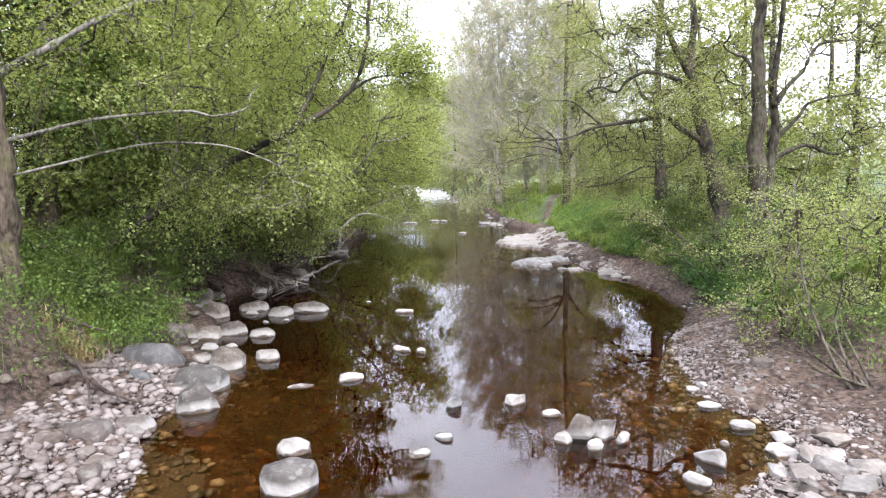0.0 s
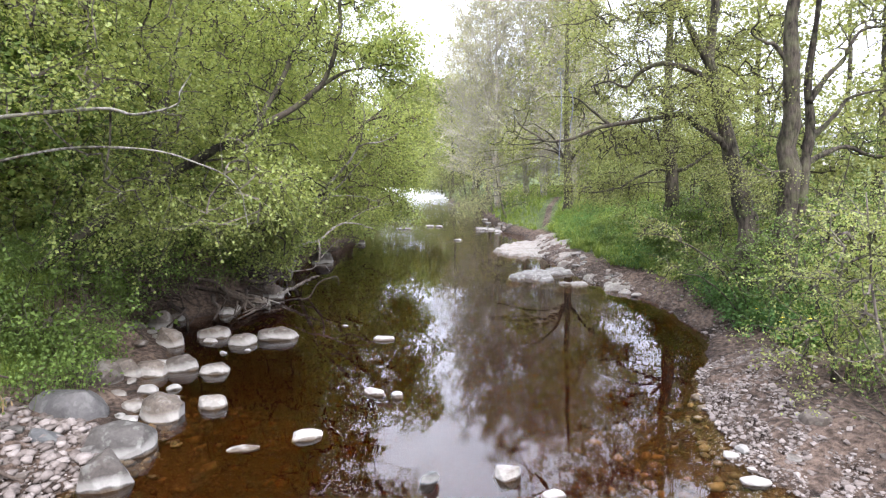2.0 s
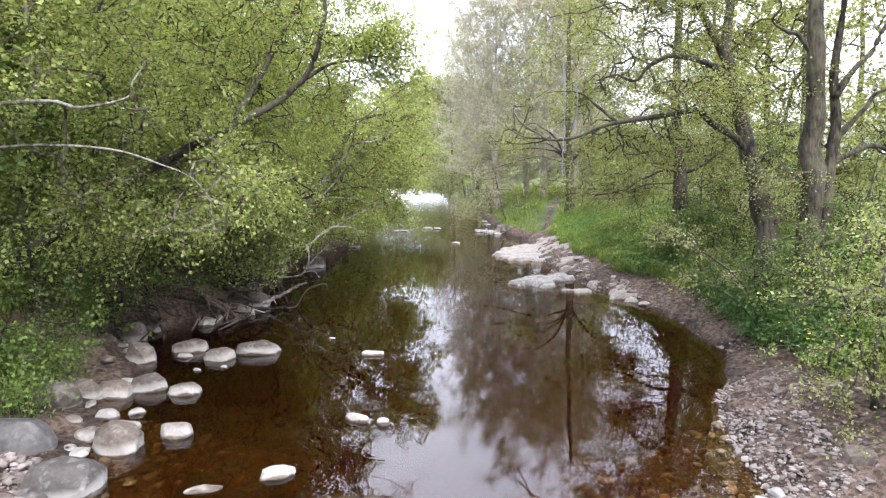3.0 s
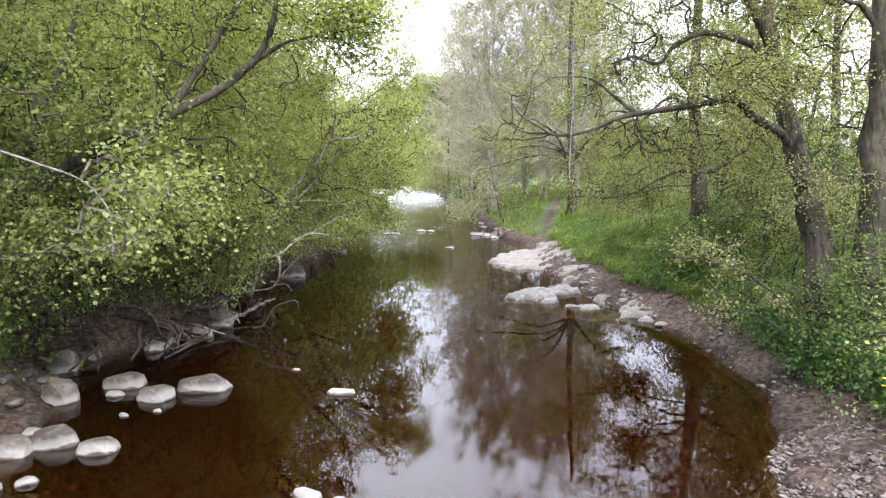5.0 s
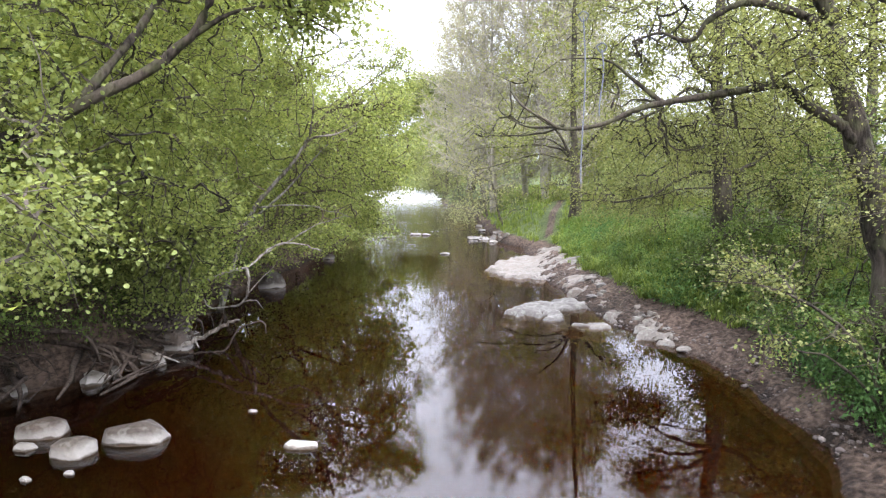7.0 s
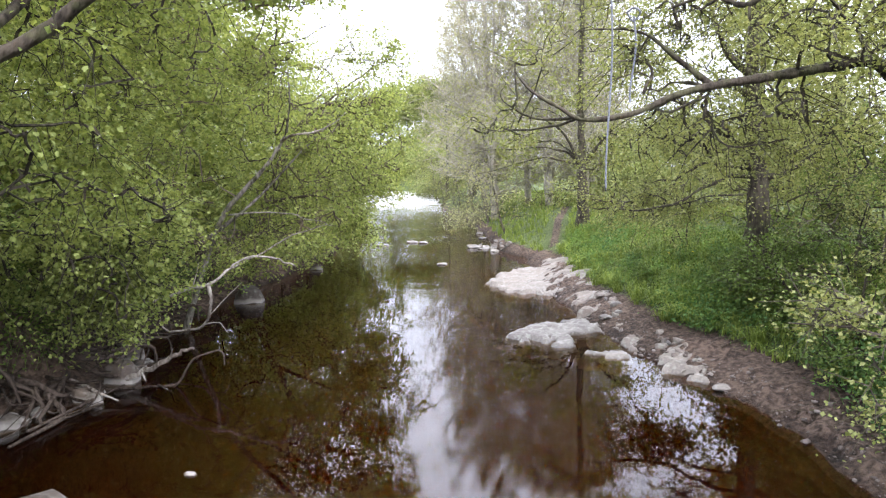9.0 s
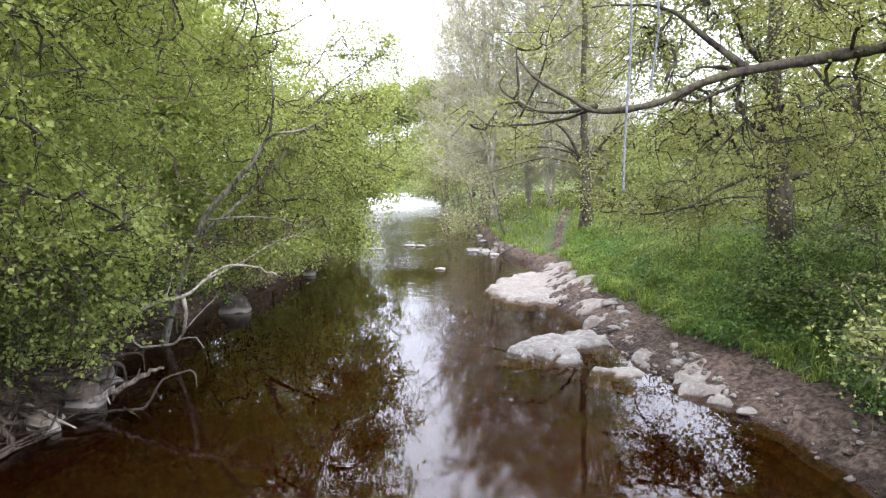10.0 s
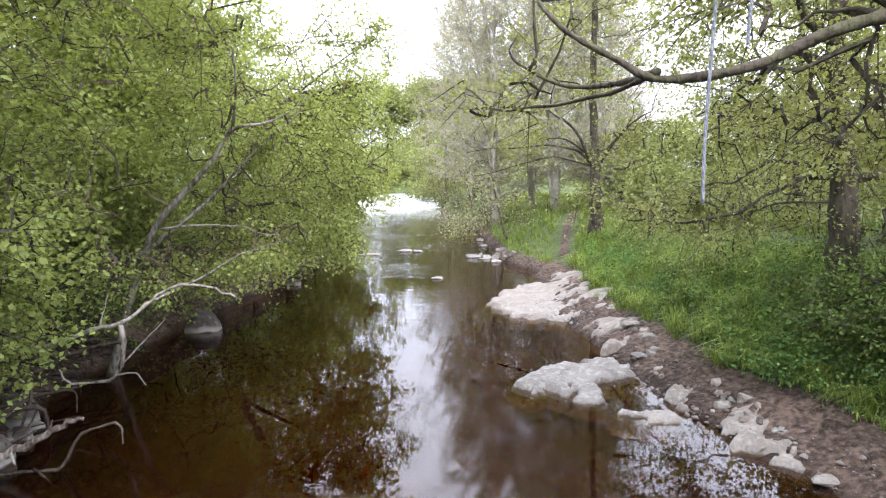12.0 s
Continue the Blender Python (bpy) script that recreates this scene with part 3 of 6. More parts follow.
tree("riverside_tree", "leafy alder leaning far out over the river", [(-6.9, 8.4, 1), (-5.8, 8.8, 1.9), (-4.7, 9.2, 2.65), (-3.75, 9.65, 3.2), (-2.98, 10.1, 3.75), (-2.62, 10.25, 4.5), (-2.5, 10.5, 6.4)], 0.085,
     [[(-5.6, 8.9, 2.05), (-4.8, 9.6, 2.7), (-4.0, 10.2, 2.9), 0.05], [(-2.95, 10.12, 3.8), (-2.45, 10.25, 4.08), (-1.95, 10.3, 4.05), (-1.55, 10.35, 3.8), 0.028], [(-5.2, 9.0, 2.3), (-5.4, 10.2, 4.0), (-5.6, 11.2, 5.6), 0.07],
      [(-3.75, 9.65, 3.2), (-3.6, 10.6, 4.2), (-3.4, 11.6, 5.6), (-3.3, 12.0, 6.8), 0.05]],
     [(-3.6, 10.5, 5.2, 1.2, 1.4, 1.2, 320), (-4.5, 9.9, 3.6, 1.4, 1.3, 0.9, 300), (-3.3, 11.9, 6.5, 1.3, 1.4, 1.2, 270), (-5.2, 9.0, 2.2, 1.2, 1.2, 0.7, 190),
      (-5.6, 11, 5.4, 1.7, 1.7, 1.4, 260), (-4.4, 11.5, 2.5, 1.1, 1.2, 0.7, 210), (-4.7, 12.2, 4.2, 1.4, 1.4, 1.1, 270), (-4.75, 12.4, 1.55, 0.6, 0.65, 0.7, 330), (-5.4, 12.1, 1.6, 0.5, 0.6, 0.6, 160), (-5.3, 10.9, 1.95, 0.9, 0.9, 0.45, 170), (-5.8, 9.8, 1.75, 0.8, 0.8, 0.45, 130), (-4.2, 12.8, 5.4, 1.2, 1.3, 1.1, 220), (-2.3, 10.3, 4.6, 0.6, 0.7, 0.6, 110), (-1.75, 10.3, 4.3, 0.5, 0.55, 0.5, 80), (-2.2, 10.4, 6.0, 0.9, 0.9, 0.9, 140)],
     M_LEAF, M_BARK, 0.05, 29, thin=1.6)
tree("riverside_tree", "slim grey alder with a bleached snag leaning over the water", [(-6.3, 15.7, 1), (-5.4, 15.6, 1.8), (-4.7, 15.7, 2.6), (-4.25, 15.85, 3.25), (-4.05, 15.7, 3.8), (-4.0, 15.6, 4.4)], 0.052,
     [[(-4.3, 15.85, 3.2), (-3.9, 15.6, 3.27), (-3.45, 15.6, 3.35), (-3.1, 15.6, 3.6), 0.026], [(-5.2, 15.6, 2.0), (-4.4, 16.0, 2.0), (-3.6, 16.3, 1.75), 0.018],
      [(-5.6, 15.6, 1.6), (-4.9, 16.2, 2.3), (-4.2, 17.0, 3.3), (-3.6, 17.6, 4.0), 0.035]],
     [(-4.5, 15.3, 4.3, 1.0, 1.2, 0.9, 240), (-5.2, 14.3, 3.0, 0.9, 1.0, 0.7, 190), (-3.9, 16.5, 3.3, 0.8, 1.0, 0.7, 180), (-5.7, 14, 4.7, 1.4, 1.5, 1.3, 250),
      (-4.6, 15.6, 5.6, 0.9, 1.0, 0.8, 150), (-5.2, 13.3, 2.1, 0.9, 1.1, 0.6, 90), (-4.7, 16.5, 1.7, 1.0, 1.1, 0.5, 150), (-5.3, 14.6, 1.6, 0.8, 0.9, 0.4, 50), (-3.95, 15.7, 1.38, 0.5, 0.45, 0.34, 140), (-4.9, 17.2, 2.6, 1.0, 1.1, 0.9, 190), (-5.6, 17.2, 1.3, 0.8, 1.1, 0.5, 80), (-4.9, 17.2, 4.1, 1.0, 1.3, 0.9, 190), (-3.5, 15.0, 5.5, 0.85, 1.1, 0.8, 170), (-3.6, 14.6, 6.8, 1.0, 1.2, 0.8, 170), (-5.0, 14.6, 6.6, 1.1, 1.2, 0.9, 140), (-3.5, 17.6, 3.9, 0.8, 0.9, 0.6, 150)],
     M_LEAF, M_LICHEN, 0.052, 25, thin=1.65, twig=M_BARK_DARK, snags=(0,), top=0.1)
tree("riverside_tree", "broad leafy alder trailing a spray over the river", [(-7.4, 20, 1), (-6.6, 20, 2.4), (-5.6, 20, 4.0), (-4.6, 20.3, 4.4)], 0.12,
     [[(-6.8, 20, 2.0), (-5.2, 19.2, 2.2), (-4.2, 18.5, 1.95), 0.05], [(-5.6, 20, 4.0), (-4.6, 20.4, 4.8), (-3.7, 20.7, 5.4), 0.035], [(-5.6, 20, 3.6), (-4.5, 20.4, 3.9), (-3.5, 20.8, 3.4), 0.035]],
     [(-5.0, 19.5, 3.0, 1.1, 1.6, 1.1, 260), (-3.85, 18.2, 1.65, 0.55, 0.6, 0.4, 130), (-4.9, 21, 4.1, 1.0, 1.4, 0.8, 180), (-6.2, 19, 4.8, 1.7, 1.8, 1.2, 220),
      (-5.9, 22, 2.3, 1.2, 1.8, 0.9, 210), (-3.75, 20.7, 5.2, 0.85, 0.85, 0.85, 125), (-4.7, 20.6, 5.5, 1.1, 1.1, 0.9, 140), (-4.5, 20.6, 4.4, 0.8, 0.9, 0.7, 150), (-5.9, 19.4, 1.2, 0.9, 1.2, 0.6, 170), (-6.2, 22.0, 1.1, 0.9, 1.3, 0.6, 170), (-5.2, 22.8, 3.6, 1.1, 1.4, 1.0, 180),
      (-3.95, 21.0, 3.5, 0.7, 1.0, 0.8, 100), (-4.2, 20.6, 2.6, 0.7, 0.9, 0.5, 100), (-4.6, 22.5, 2.6, 0.8, 1.0, 0.8, 110), (-4.8, 22.5, 4.6, 0.8, 1.0, 0.8, 100)],
     M_LEAF, M_BARK_DARK, 0.062, 19, thin=1.4)
tree("riverside_tree", "leafy tree crowding the river's western edge", [(-8.4, 26, 1), (-7.9, 26, 3), (-7.4, 26.2, 5)], 0.16, [],
     [(-7.5, 26, 2.8, 1.5, 2.3, 1.4, 240), (-7.5, 25, 4.3, 1.5, 2.0, 1.2, 210), (-9.0, 29.5, 3.2, 1.7, 2.3, 1.6, 220), (-7.4, 27.5, 4.8, 1.1, 1.3, 0.8, 120), (-7.0, 25, 1.3, 0.9, 1.6, 0.7, 160), (-7.9, 28.6, 1.2, 1.0, 1.8, 0.7, 160), (-9.2, 32.0, 3.6, 1.6, 2.0, 1.7, 200), (-6.3, 26.5, 3.2, 0.9, 1.2, 0.9, 150), (-6.6, 28.5, 2.4, 1.0, 1.4, 0.8, 150), (-7.6, 32, 2.8, 1.2, 1.6, 1.2, 150)],
     M_LEAF, M_BARK_DARK, 0.085, 20, thin=1.5)
for x, y, h in ((-12.2, 35, 6.5), (-15.5, 42, 7.5), (-18.5, 50, 8.5), (-22, 62, 9), (-28, 76, 10), (-34, 92, 12), (-40, 106, 14), (-46, 126, 18), (-38, 133, 19), (-10, 122, 15), (-14, 112, 13), (-4, 100, 12), (4, 92, 10)):
    tree("distant_tree", "hazy green tree beside the far river reach", [(x, y, 0), (x + 0.3, y, h * 0.5), (x + 0.5, y, h)], 0.2, [],
         auto_clumps(x + 0.5, y, 0.9, h, h * 0.42, 14, 70, 0.75), M_LEAF_FAR, M_BARK_DARK, 0.032 * h, 9, 0.1 * h, fine=False, spread=0.035 * h, group="far trees")
for x, y, h in ((-33, 137, 21), (-27.5, 139, 23), (-22.5, 138, 22), (-17.5, 134, 21)):
    tree("distant_tree", "tall pale green tree closing the river reach", [(x, y, 0), (x + 0.3, y, h * 0.5), (x + 0.5, y, h)], 0.25, [],
         auto_clumps(x + 0.5, y, 1.5, h, h * 0.3, 18, 110, 0.75), M_LEAF_FAR, M_BARK_DARK, 0.55, 9, 1.8, fine=False, hollow=0.0, spread=0.6, group="far trees")
# trees with y under 11 have the wood's inner shade in their leaf colour
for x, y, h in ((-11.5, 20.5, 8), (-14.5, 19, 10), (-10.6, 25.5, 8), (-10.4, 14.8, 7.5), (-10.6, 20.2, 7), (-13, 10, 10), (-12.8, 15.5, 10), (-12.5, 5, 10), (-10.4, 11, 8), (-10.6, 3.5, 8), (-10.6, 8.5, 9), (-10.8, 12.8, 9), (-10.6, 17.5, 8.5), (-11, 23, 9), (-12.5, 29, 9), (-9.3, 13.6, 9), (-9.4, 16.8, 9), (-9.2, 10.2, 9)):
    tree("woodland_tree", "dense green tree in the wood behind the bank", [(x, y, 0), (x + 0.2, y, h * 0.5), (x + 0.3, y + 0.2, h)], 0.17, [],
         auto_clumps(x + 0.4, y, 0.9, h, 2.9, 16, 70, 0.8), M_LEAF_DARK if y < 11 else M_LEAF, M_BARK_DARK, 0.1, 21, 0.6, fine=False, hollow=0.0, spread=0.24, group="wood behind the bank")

# eastern bank
tree("oak_tree", "tall twin-stemmed oak with sparse young leaves", [(3.95, 11.2, 1), (3.93, 11.22, 2.8), (3.85, 11.05, 4.0), (3.8, 11.0, 6), (3.8, 11, 9.5)], 0.165,
     [[(4.05, 11.25, 1.4), (4.2, 11.3, 2.8), (4.15, 11.2, 4.2), (4.4, 11.2, 7), 0.11],
      [(4.15, 11.3, 2.5), (4.7, 11.5, 2.75), (5.4, 11.6, 2.6), (6.2, 11.9, 2.95), 0.05],
      [(4.15, 11.3, 2.75), (4.5, 11.5, 3.1), (4.9, 11.6, 3.5), (5.6, 11.7, 3.6), 0.055],
      [(4.15, 11.2, 3.4), (4.5, 11.3, 3.9), (4.9, 11.3, 4.35), (5.8, 11.3, 4.4), 0.052],
      [(3.85, 11.05, 3.9), (3.55, 11, 4.25), (3.35, 11, 4.3), (3.3, 10.9, 4.8), 0.04]],
     [(3.5, 11.2, 6.6, 1.4, 1.5, 1.0, 110), (5.4, 11.5, 6.4, 1.7, 1.8, 1.0, 110), (5.6, 11.3, 4.4, 1.3, 1.4, 0.6, 60), (6.4, 12.0, 5.2, 1.4, 1.4, 0.7, 80), (5.6, 11.9, 3.1, 1.0, 0.9, 0.35, 55), (5.2, 12.0, 5.3, 1.2, 1.2, 0.7, 70),
      (3.5, 11.2, 2.4, 0.6, 0.6, 0.4, 40)],
     M_LEAF_OAK, M_BARK, 0.03, 48, wander=0.09, thin=2.9)
tree("oak_tree", "leaning oak with a long limb reaching over the river", [(3.5, 11.2, 1), (3.38, 11.25, 1.7), (3.2, 11.4, 2.55), (2.98, 11.6, 3.7), (2.92, 11.75, 4.6), (2.95, 11.8, 7.5)], 0.17,
     [[(3.14, 11.42, 2.75), (3.0, 11.44, 2.93), (2.72, 11.45, 3.1), (2.5, 11.45, 3.3), (2.26, 11.45, 3.3), (1.9, 11.45, 3.27), (1.43, 11.45, 3.21), (1.11, 11.45, 3.14), (0.8, 11.45, 3.04), (0.42, 11.48, 3.02), (0.24, 11.5, 3.1), (0.05, 11.55, 3.24), (-0.1, 11.7, 3.45), 0.058],
      [(0.42, 11.48, 3.02), (0.3, 11.9, 3.04), (0.0, 12.2, 3.09), (-0.27, 12.3, 3.24), (-0.3, 12.4, 3.45), 0.022],
      [(0.42, 11.5, 3.02), (0.2, 11.9, 2.98), (-0.3, 12.6, 3.0), (-0.8, 13.2, 3.1), 0.018],
      [(1.4, 11.45, 3.2), (1.15, 11.5, 3.42), (0.95, 11.5, 3.6), (0.72, 11.5, 3.69), (0.4, 11.5, 3.69), 0.026],
      [(1.35, 11.45, 3.2), (1.15, 11.6, 3.26), (0.9, 11.7, 3.2), 0.016],
      [(3.0, 11.55, 3.62), (2.83, 11.5, 3.82), (2.63, 11.46, 3.97), (2.28, 11.45, 4.08), (2.03, 11.45, 4.08), (1.78, 11.45, 3.95), (1.6, 11.45, 3.77), (1.4, 11.5, 3.88), (1.1, 11.5, 3.8), 0.06],
      [(2.96, 11.6, 3.9), (2.6, 11.6, 4.6), (2.3, 11.65, 5.2), (1.9, 11.8, 5.9), 0.08]],
     [(2.0, 11.4, 4.7, 0.9, 0.9, 0.55, 110), (1.5, 11.8, 3.85, 0.8, 0.9, 0.4, 80), (2.5, 11.0, 3.6, 0.7, 0.7, 0.35, 70), (1.2, 12, 5.3, 1.1, 1.1, 0.6, 110), (2.8, 12, 6.5, 1.4, 1.4, 1.0, 120),
      (0.3, 12.4, 3.7, 0.6, 0.8, 0.35, 60), (0.9, 12.0, 3.6, 0.6, 0.6, 0.3, 50), (1.9, 12.5, 3.0, 1.0, 1.0, 0.4, 80), (-0.3, 12.9, 3.3, 0.7, 0.8, 0.3, 45), (3.4, 12.2, 4.6, 0.9, 0.9, 0.6, 70), (3.9, 11.8, 3.7, 0.8, 0.8, 0.45, 55)],
     M_LEAF_OAK, M_BARK, 0.03, 50, wander=0.05, thin=2.9)
tree("oak_tree", "straight oak with low limbs sweeping over the grassy bank", [(3.2, 16.1, 1), (3.1, 16.1, 2.3), (3.0, 16.2, 4), (3.1, 16.2, 8.5)], 0.19,
     [[(3.05, 16.1, 2.45), (2.66, 16.1, 2.45), (2.32, 16.05, 2.26), (1.7, 16.0, 2.02), (1.03, 15.95, 2.0), (0.7, 15.9, 2.05), 0.036],
      [(3.05, 16.1, 2.5), (2.8, 16.1, 2.8), (2.5, 16.05, 2.86), (2.0, 16, 2.96), (1.8, 16, 3.0), (1.55, 15.95, 2.82), 0.045],
      [(3.05, 16.1, 2.55), (2.4, 16.1, 2.63), (2.0, 16.05, 2.53), (1.45, 16, 2.35), 0.03], [(3.1, 16.1, 2.2), (2.4, 16.2, 2.15), (1.7, 16.3, 1.95), 0.022], [(3.12, 16.1, 2.4), (3.6, 16.0, 2.6), (4.2, 16, 3.3), 0.055],
      [(3.02, 16.2, 3.6), (2.5, 16.1, 3.85), (2.0, 16, 3.4), (1.5, 16, 3.2), 0.05], [(3.0, 16.2, 3.9), (2.5, 16, 4.4), (2.1, 15.9, 5.4), 0.07]],
     [(1.8, 16, 3.2, 0.9, 0.9, 0.5, 110), (1.2, 16.2, 2.2, 1.0, 0.9, 0.55, 110), (2.5, 16, 4.4, 1.2, 1.2, 0.7, 120), (3.2, 16, 6.2, 1.7, 1.7, 1.1, 140), (4.2, 16.2, 3.4, 1.1, 1.1, 0.7, 90),
      (1.5, 16.5, 5.4, 1.3, 1.2, 0.8, 110), (2.0, 16.4, 2.1, 0.9, 0.7, 0.3, 70), (4.0, 15.5, 1.9, 0.9, 0.7, 0.5, 70), (2.7, 16.4, 3.3, 1.1, 1.0, 0.8, 130), (3.6, 16.6, 4.6, 1.3, 1.2, 0.9, 110), (3.9, 17.0, 3.0, 1.0, 1.0, 0.7, 80)],
     M_LEAF_OAK, M_BARK, 0.037, 42, wander=0.09, thin=2.8)
tree("oak_tree", "grey oak with spreading lower limbs on the bank", [(0.9, 25.5, 1), (0.85, 25.5, 2.6), (0.8, 25.6, 4.5), (0.9, 25.5, 9)], 0.2,
     [[(0.75, 25.5, 2.85), (0.4, 25.5, 3.2), (-0.1, 25.4, 3.33), (-1.4, 25.3, 3.28), (-2.6, 25.2, 3.3), 0.05], [(0.75, 25.5, 2.8), (0.15, 25.4, 2.98), (-0.4, 25.3, 3.05), (-1.5, 25.2, 2.76), (-2.4, 25.1, 2.6), 0.045], [(0.8, 25.5, 3.0), (0.1, 25.4, 3.5), (-0.4, 25.3, 3.55), (-1.0, 25.3, 3.75), 0.04],
      [(0.85, 25.5, 2.6), (0.4, 25.3, 3.6), (-0.3, 25, 4.2), (-1.0, 24.8, 4.2), 0.06], [(0.85, 25.5, 2.7), (1.5, 25.5, 3.6), (2.3, 25.5, 4.2), 0.07]],
     [(0.7, 25.3, 5.0, 1.5, 1.4, 0.8, 80), (-0.8, 25, 3.4, 1.3, 1.2, 0.6, 90), (1.8, 25.5, 3.4, 1.4, 1.2, 0.8, 100), (1.0, 25.5, 7.5, 2.0, 2.0, 1.3, 130), (2.8, 25.5, 5.5, 1.5, 1.5, 1.0, 90), (-0.4, 25, 6.3, 1.3, 1.3, 0.7, 35)],
     M_LEAF_OAK, M_BARK, 0.085, 15, 0.5, thin=1.9)


def budding_tree(x, y, h, wide, label):
    """A straight tree of rising limbs, each with side branches and a haze of twigs that end in opening buds."""
    base = np.array([x, y, land_at(x, y) - 0.1])
    root = thing("bare_tree", base, label, "tree", "trees in bud")
    wood, buds = Mesh(), Mesh()
    tips = []
    for stem in range(3):
        turn = 2.1 * stem + rng.random()
        lean, tall = np.array([np.cos(turn), np.sin(turn), 0]) * wide * (0.0, 0.42, 0.36)[stem], h * (1.0, 0.9, 0.84)[stem]
        line = smooth_path([lean * 0.04, lean * 0.16 + [0, 0, tall * 0.3], lean * 0.5 + [0.05, 0, tall * 0.65], lean + [0, 0, tall]], 6)
        line[1:] += rng.normal(size=(len(line) - 1, 3)) * 0.04
        m = Mesh()
        m.tube(line, (0.15, 0.11, 0.1)[stem] * np.linspace(1, 0.1, len(line)), 8)
        part("trunk", m, M_BARE, root, smooth=True)
        for k in range(26):
            u = 0.1 + 0.88 * (k + rng.random()) / 26
            a = k * 2.4 + rng.random()
            reach = wide * 0.8 * (0.35 + 0.65 * np.sin(np.pi * min(1, 0.15 + u)) ** 0.7) * (0.45 + 0.65 * rng.random())
            rise = reach * (0.12 + 0.75 * u + 0.4 * rng.random())
            foot = np.array([np.interp(u * tall, line[:, 2], line[:, i]) for i in range(2)] + [u * tall])
            out = np.array([np.cos(a), np.sin(a), 0])
            limb = smooth_path([foot, foot + out * reach * 0.4 + [0, 0, rise * 0.3], foot + out * reach * 0.75 + [0, 0, rise * 0.7], foot + out * reach + [0, 0, rise]], 3)
            limb[1:] += rng.normal(size=(len(limb) - 1, 3)) * 0.07
            wood.tube(limb, np.linspace(0.04 - 0.022 * u, 0.01, len(limb)), 4)
            for v in np.linspace(0.25, 1.0, 10):
                at = limb[min(int(v * (len(limb) - 1)), len(limb) - 1)]
                d = unit(1)[0] * 0.75 + out * 0.45 + [0, 0, 0.3]
                tips.append((at, at + d * (0.35 + 0.5 * rng.random()) * (0.35 * reach + 0.35)))
    at, end = np.array([t[0] for t in tips]), np.array([t[1] for t in tips])
    wood.sticks(at, end, np.full(len(at), 0.012), np.full(len(at), 0.007))
    v = rng.random((len(at), 7, 1)) * 0.8 + 0.2
    start = (at[:, None] + (end - at)[:, None] * v).reshape(-1, 3)
    way = np.repeat(end - at, 7, 0) * 0.5 + unit(len(start)) * 0.5 + [0, 0, 0.12]
    way *= ((0.25 + 0.45 * rng.random(len(way))) / (np.linalg.norm(way, axis=1) + 1e-9))[:, None]
    wood.sticks(start, start + way, np.full(len(start), 0.0075), np.full(len(start), 0.004))
    part("bough", wood, M_BARE, root, kind="stuff")
    p = (start[:, None] + way[:, None] * (0.3 + 0.75 * rng.random((len(start), 2, 1)))).reshape(-1, 3)
    buds.leaves(p + 0.03 * rng.normal(size=p.shape), unit(len(p)), unit(len(p)) * 0.6 + [0, 0, 0.6], 0.045 + 0.05 * rng.random(len(p)))
    part("crown", buds, M_BUD, root, kind="stuff")
    return root


for x, y, h, w2 in ((-2.9, 35.5, 13.5, 4.4), (-1.4, 37.5, 13, 4.0), (-4.0, 41, 14, 4.8), (-0.3, 34.0, 12.5, 4.0), (1.2, 33.0, 11.5, 3.2), (-6.0, 48, 13, 4.0), (2.2, 39, 12.5, 3.4)):
    budding_tree(x, y, h, w2, "tall grey-brown tree with twigs just coming into bud")
for x, y, h in ((6.6, 22.5, 8), (5.9, 26, 8.5), (6.2, 18.3, 7), (8.8, 19.5, 7), (10.2, 25, 8), (-0.5, 52, 11), (-8, 66, 11), (-6.6, 54, 11), (-10.2, 62, 11), (1.6, 49, 10)):
    tree("meadow_tree", "light green tree at the edge of the meadow", [(x, y, 0), (x + 0.1, y, h * 0.4), (x, y, h)], 0.18, [],
         auto_clumps(x, y, 1.6, h, h * 0.32, 14, 95, 0.6), M_LEAF_OAK, M_BARK, 0.115, 11, 0.55, fine=False, spread=0.2, group="trees by the meadow")
for x, y, h in ((24, 40, 6), (32, 52, 7), (18, 60, 7), (42, 60, 8), (17, 84, 8), (10, 75, 8), (55, 48, 8), (50, 85, 9), (2, 100, 10)):
    tree("field_tree", "hazy tree in the far hedge beyond the meadow", [(x, y, 0), (x, y, h * 0.5), (x, y, h)], 0.25, [],
         auto_clumps(x, y, 1.5, h, h * 0.5, 8, 50, 0.7), M_LEAF_FAR, M_BARK, 0.3, 9, 0.8, fine=False, spread=0.35, group="far hedge")

for x, y in ((3.6, 33), (5.6, 35.5), (7.6, 34), (4.6, 40), (9.8, 36), (2.7, 38), (12, 38)):
    tree("field_hedge", "bushy green hedge along the meadow", [(x, y, 0), (x, y, 2), (x + 0.1, y, 4)], 0.1, [],
         auto_clumps(x, y, 0.8, 4.6, 1.9, 9, 85, 0.7), M_LEAF_FAR, M_BARK, 0.12, 12, 0.5, fine=False, hollow=0.0, spread=0.22, group="hedge along the meadow", category="hedge")

M_WALL, n, l, bsdf = material("pale_stone_wall", 0.9, 0.2)
l.new(ramp(n, l, noise_tex(n, l, 1.5, 6.0), [(0.35, (0.3, 0.28, 0.26)), (0.65, (0.46, 0.44, 0.41))]), bsdf.inputs["Base Color"])
M_SLATE, n, l, bsdf = material("roof_slate", 0.7, 0.3)
l.new(ramp(n, l, noise_tex(n, l, 3.0, 5.0), [(0.35, (0.1, 0.1, 0.11)), (0.65, (0.19, 0.19, 0.2))]), bsdf.inputs["Base Color"])
M_PANE, n, l, bsdf = material("window_glass", 0.1, 0.5)
bsdf.inputs["Base Color"].default_value = (0.16, 0.165, 0.17, 1)


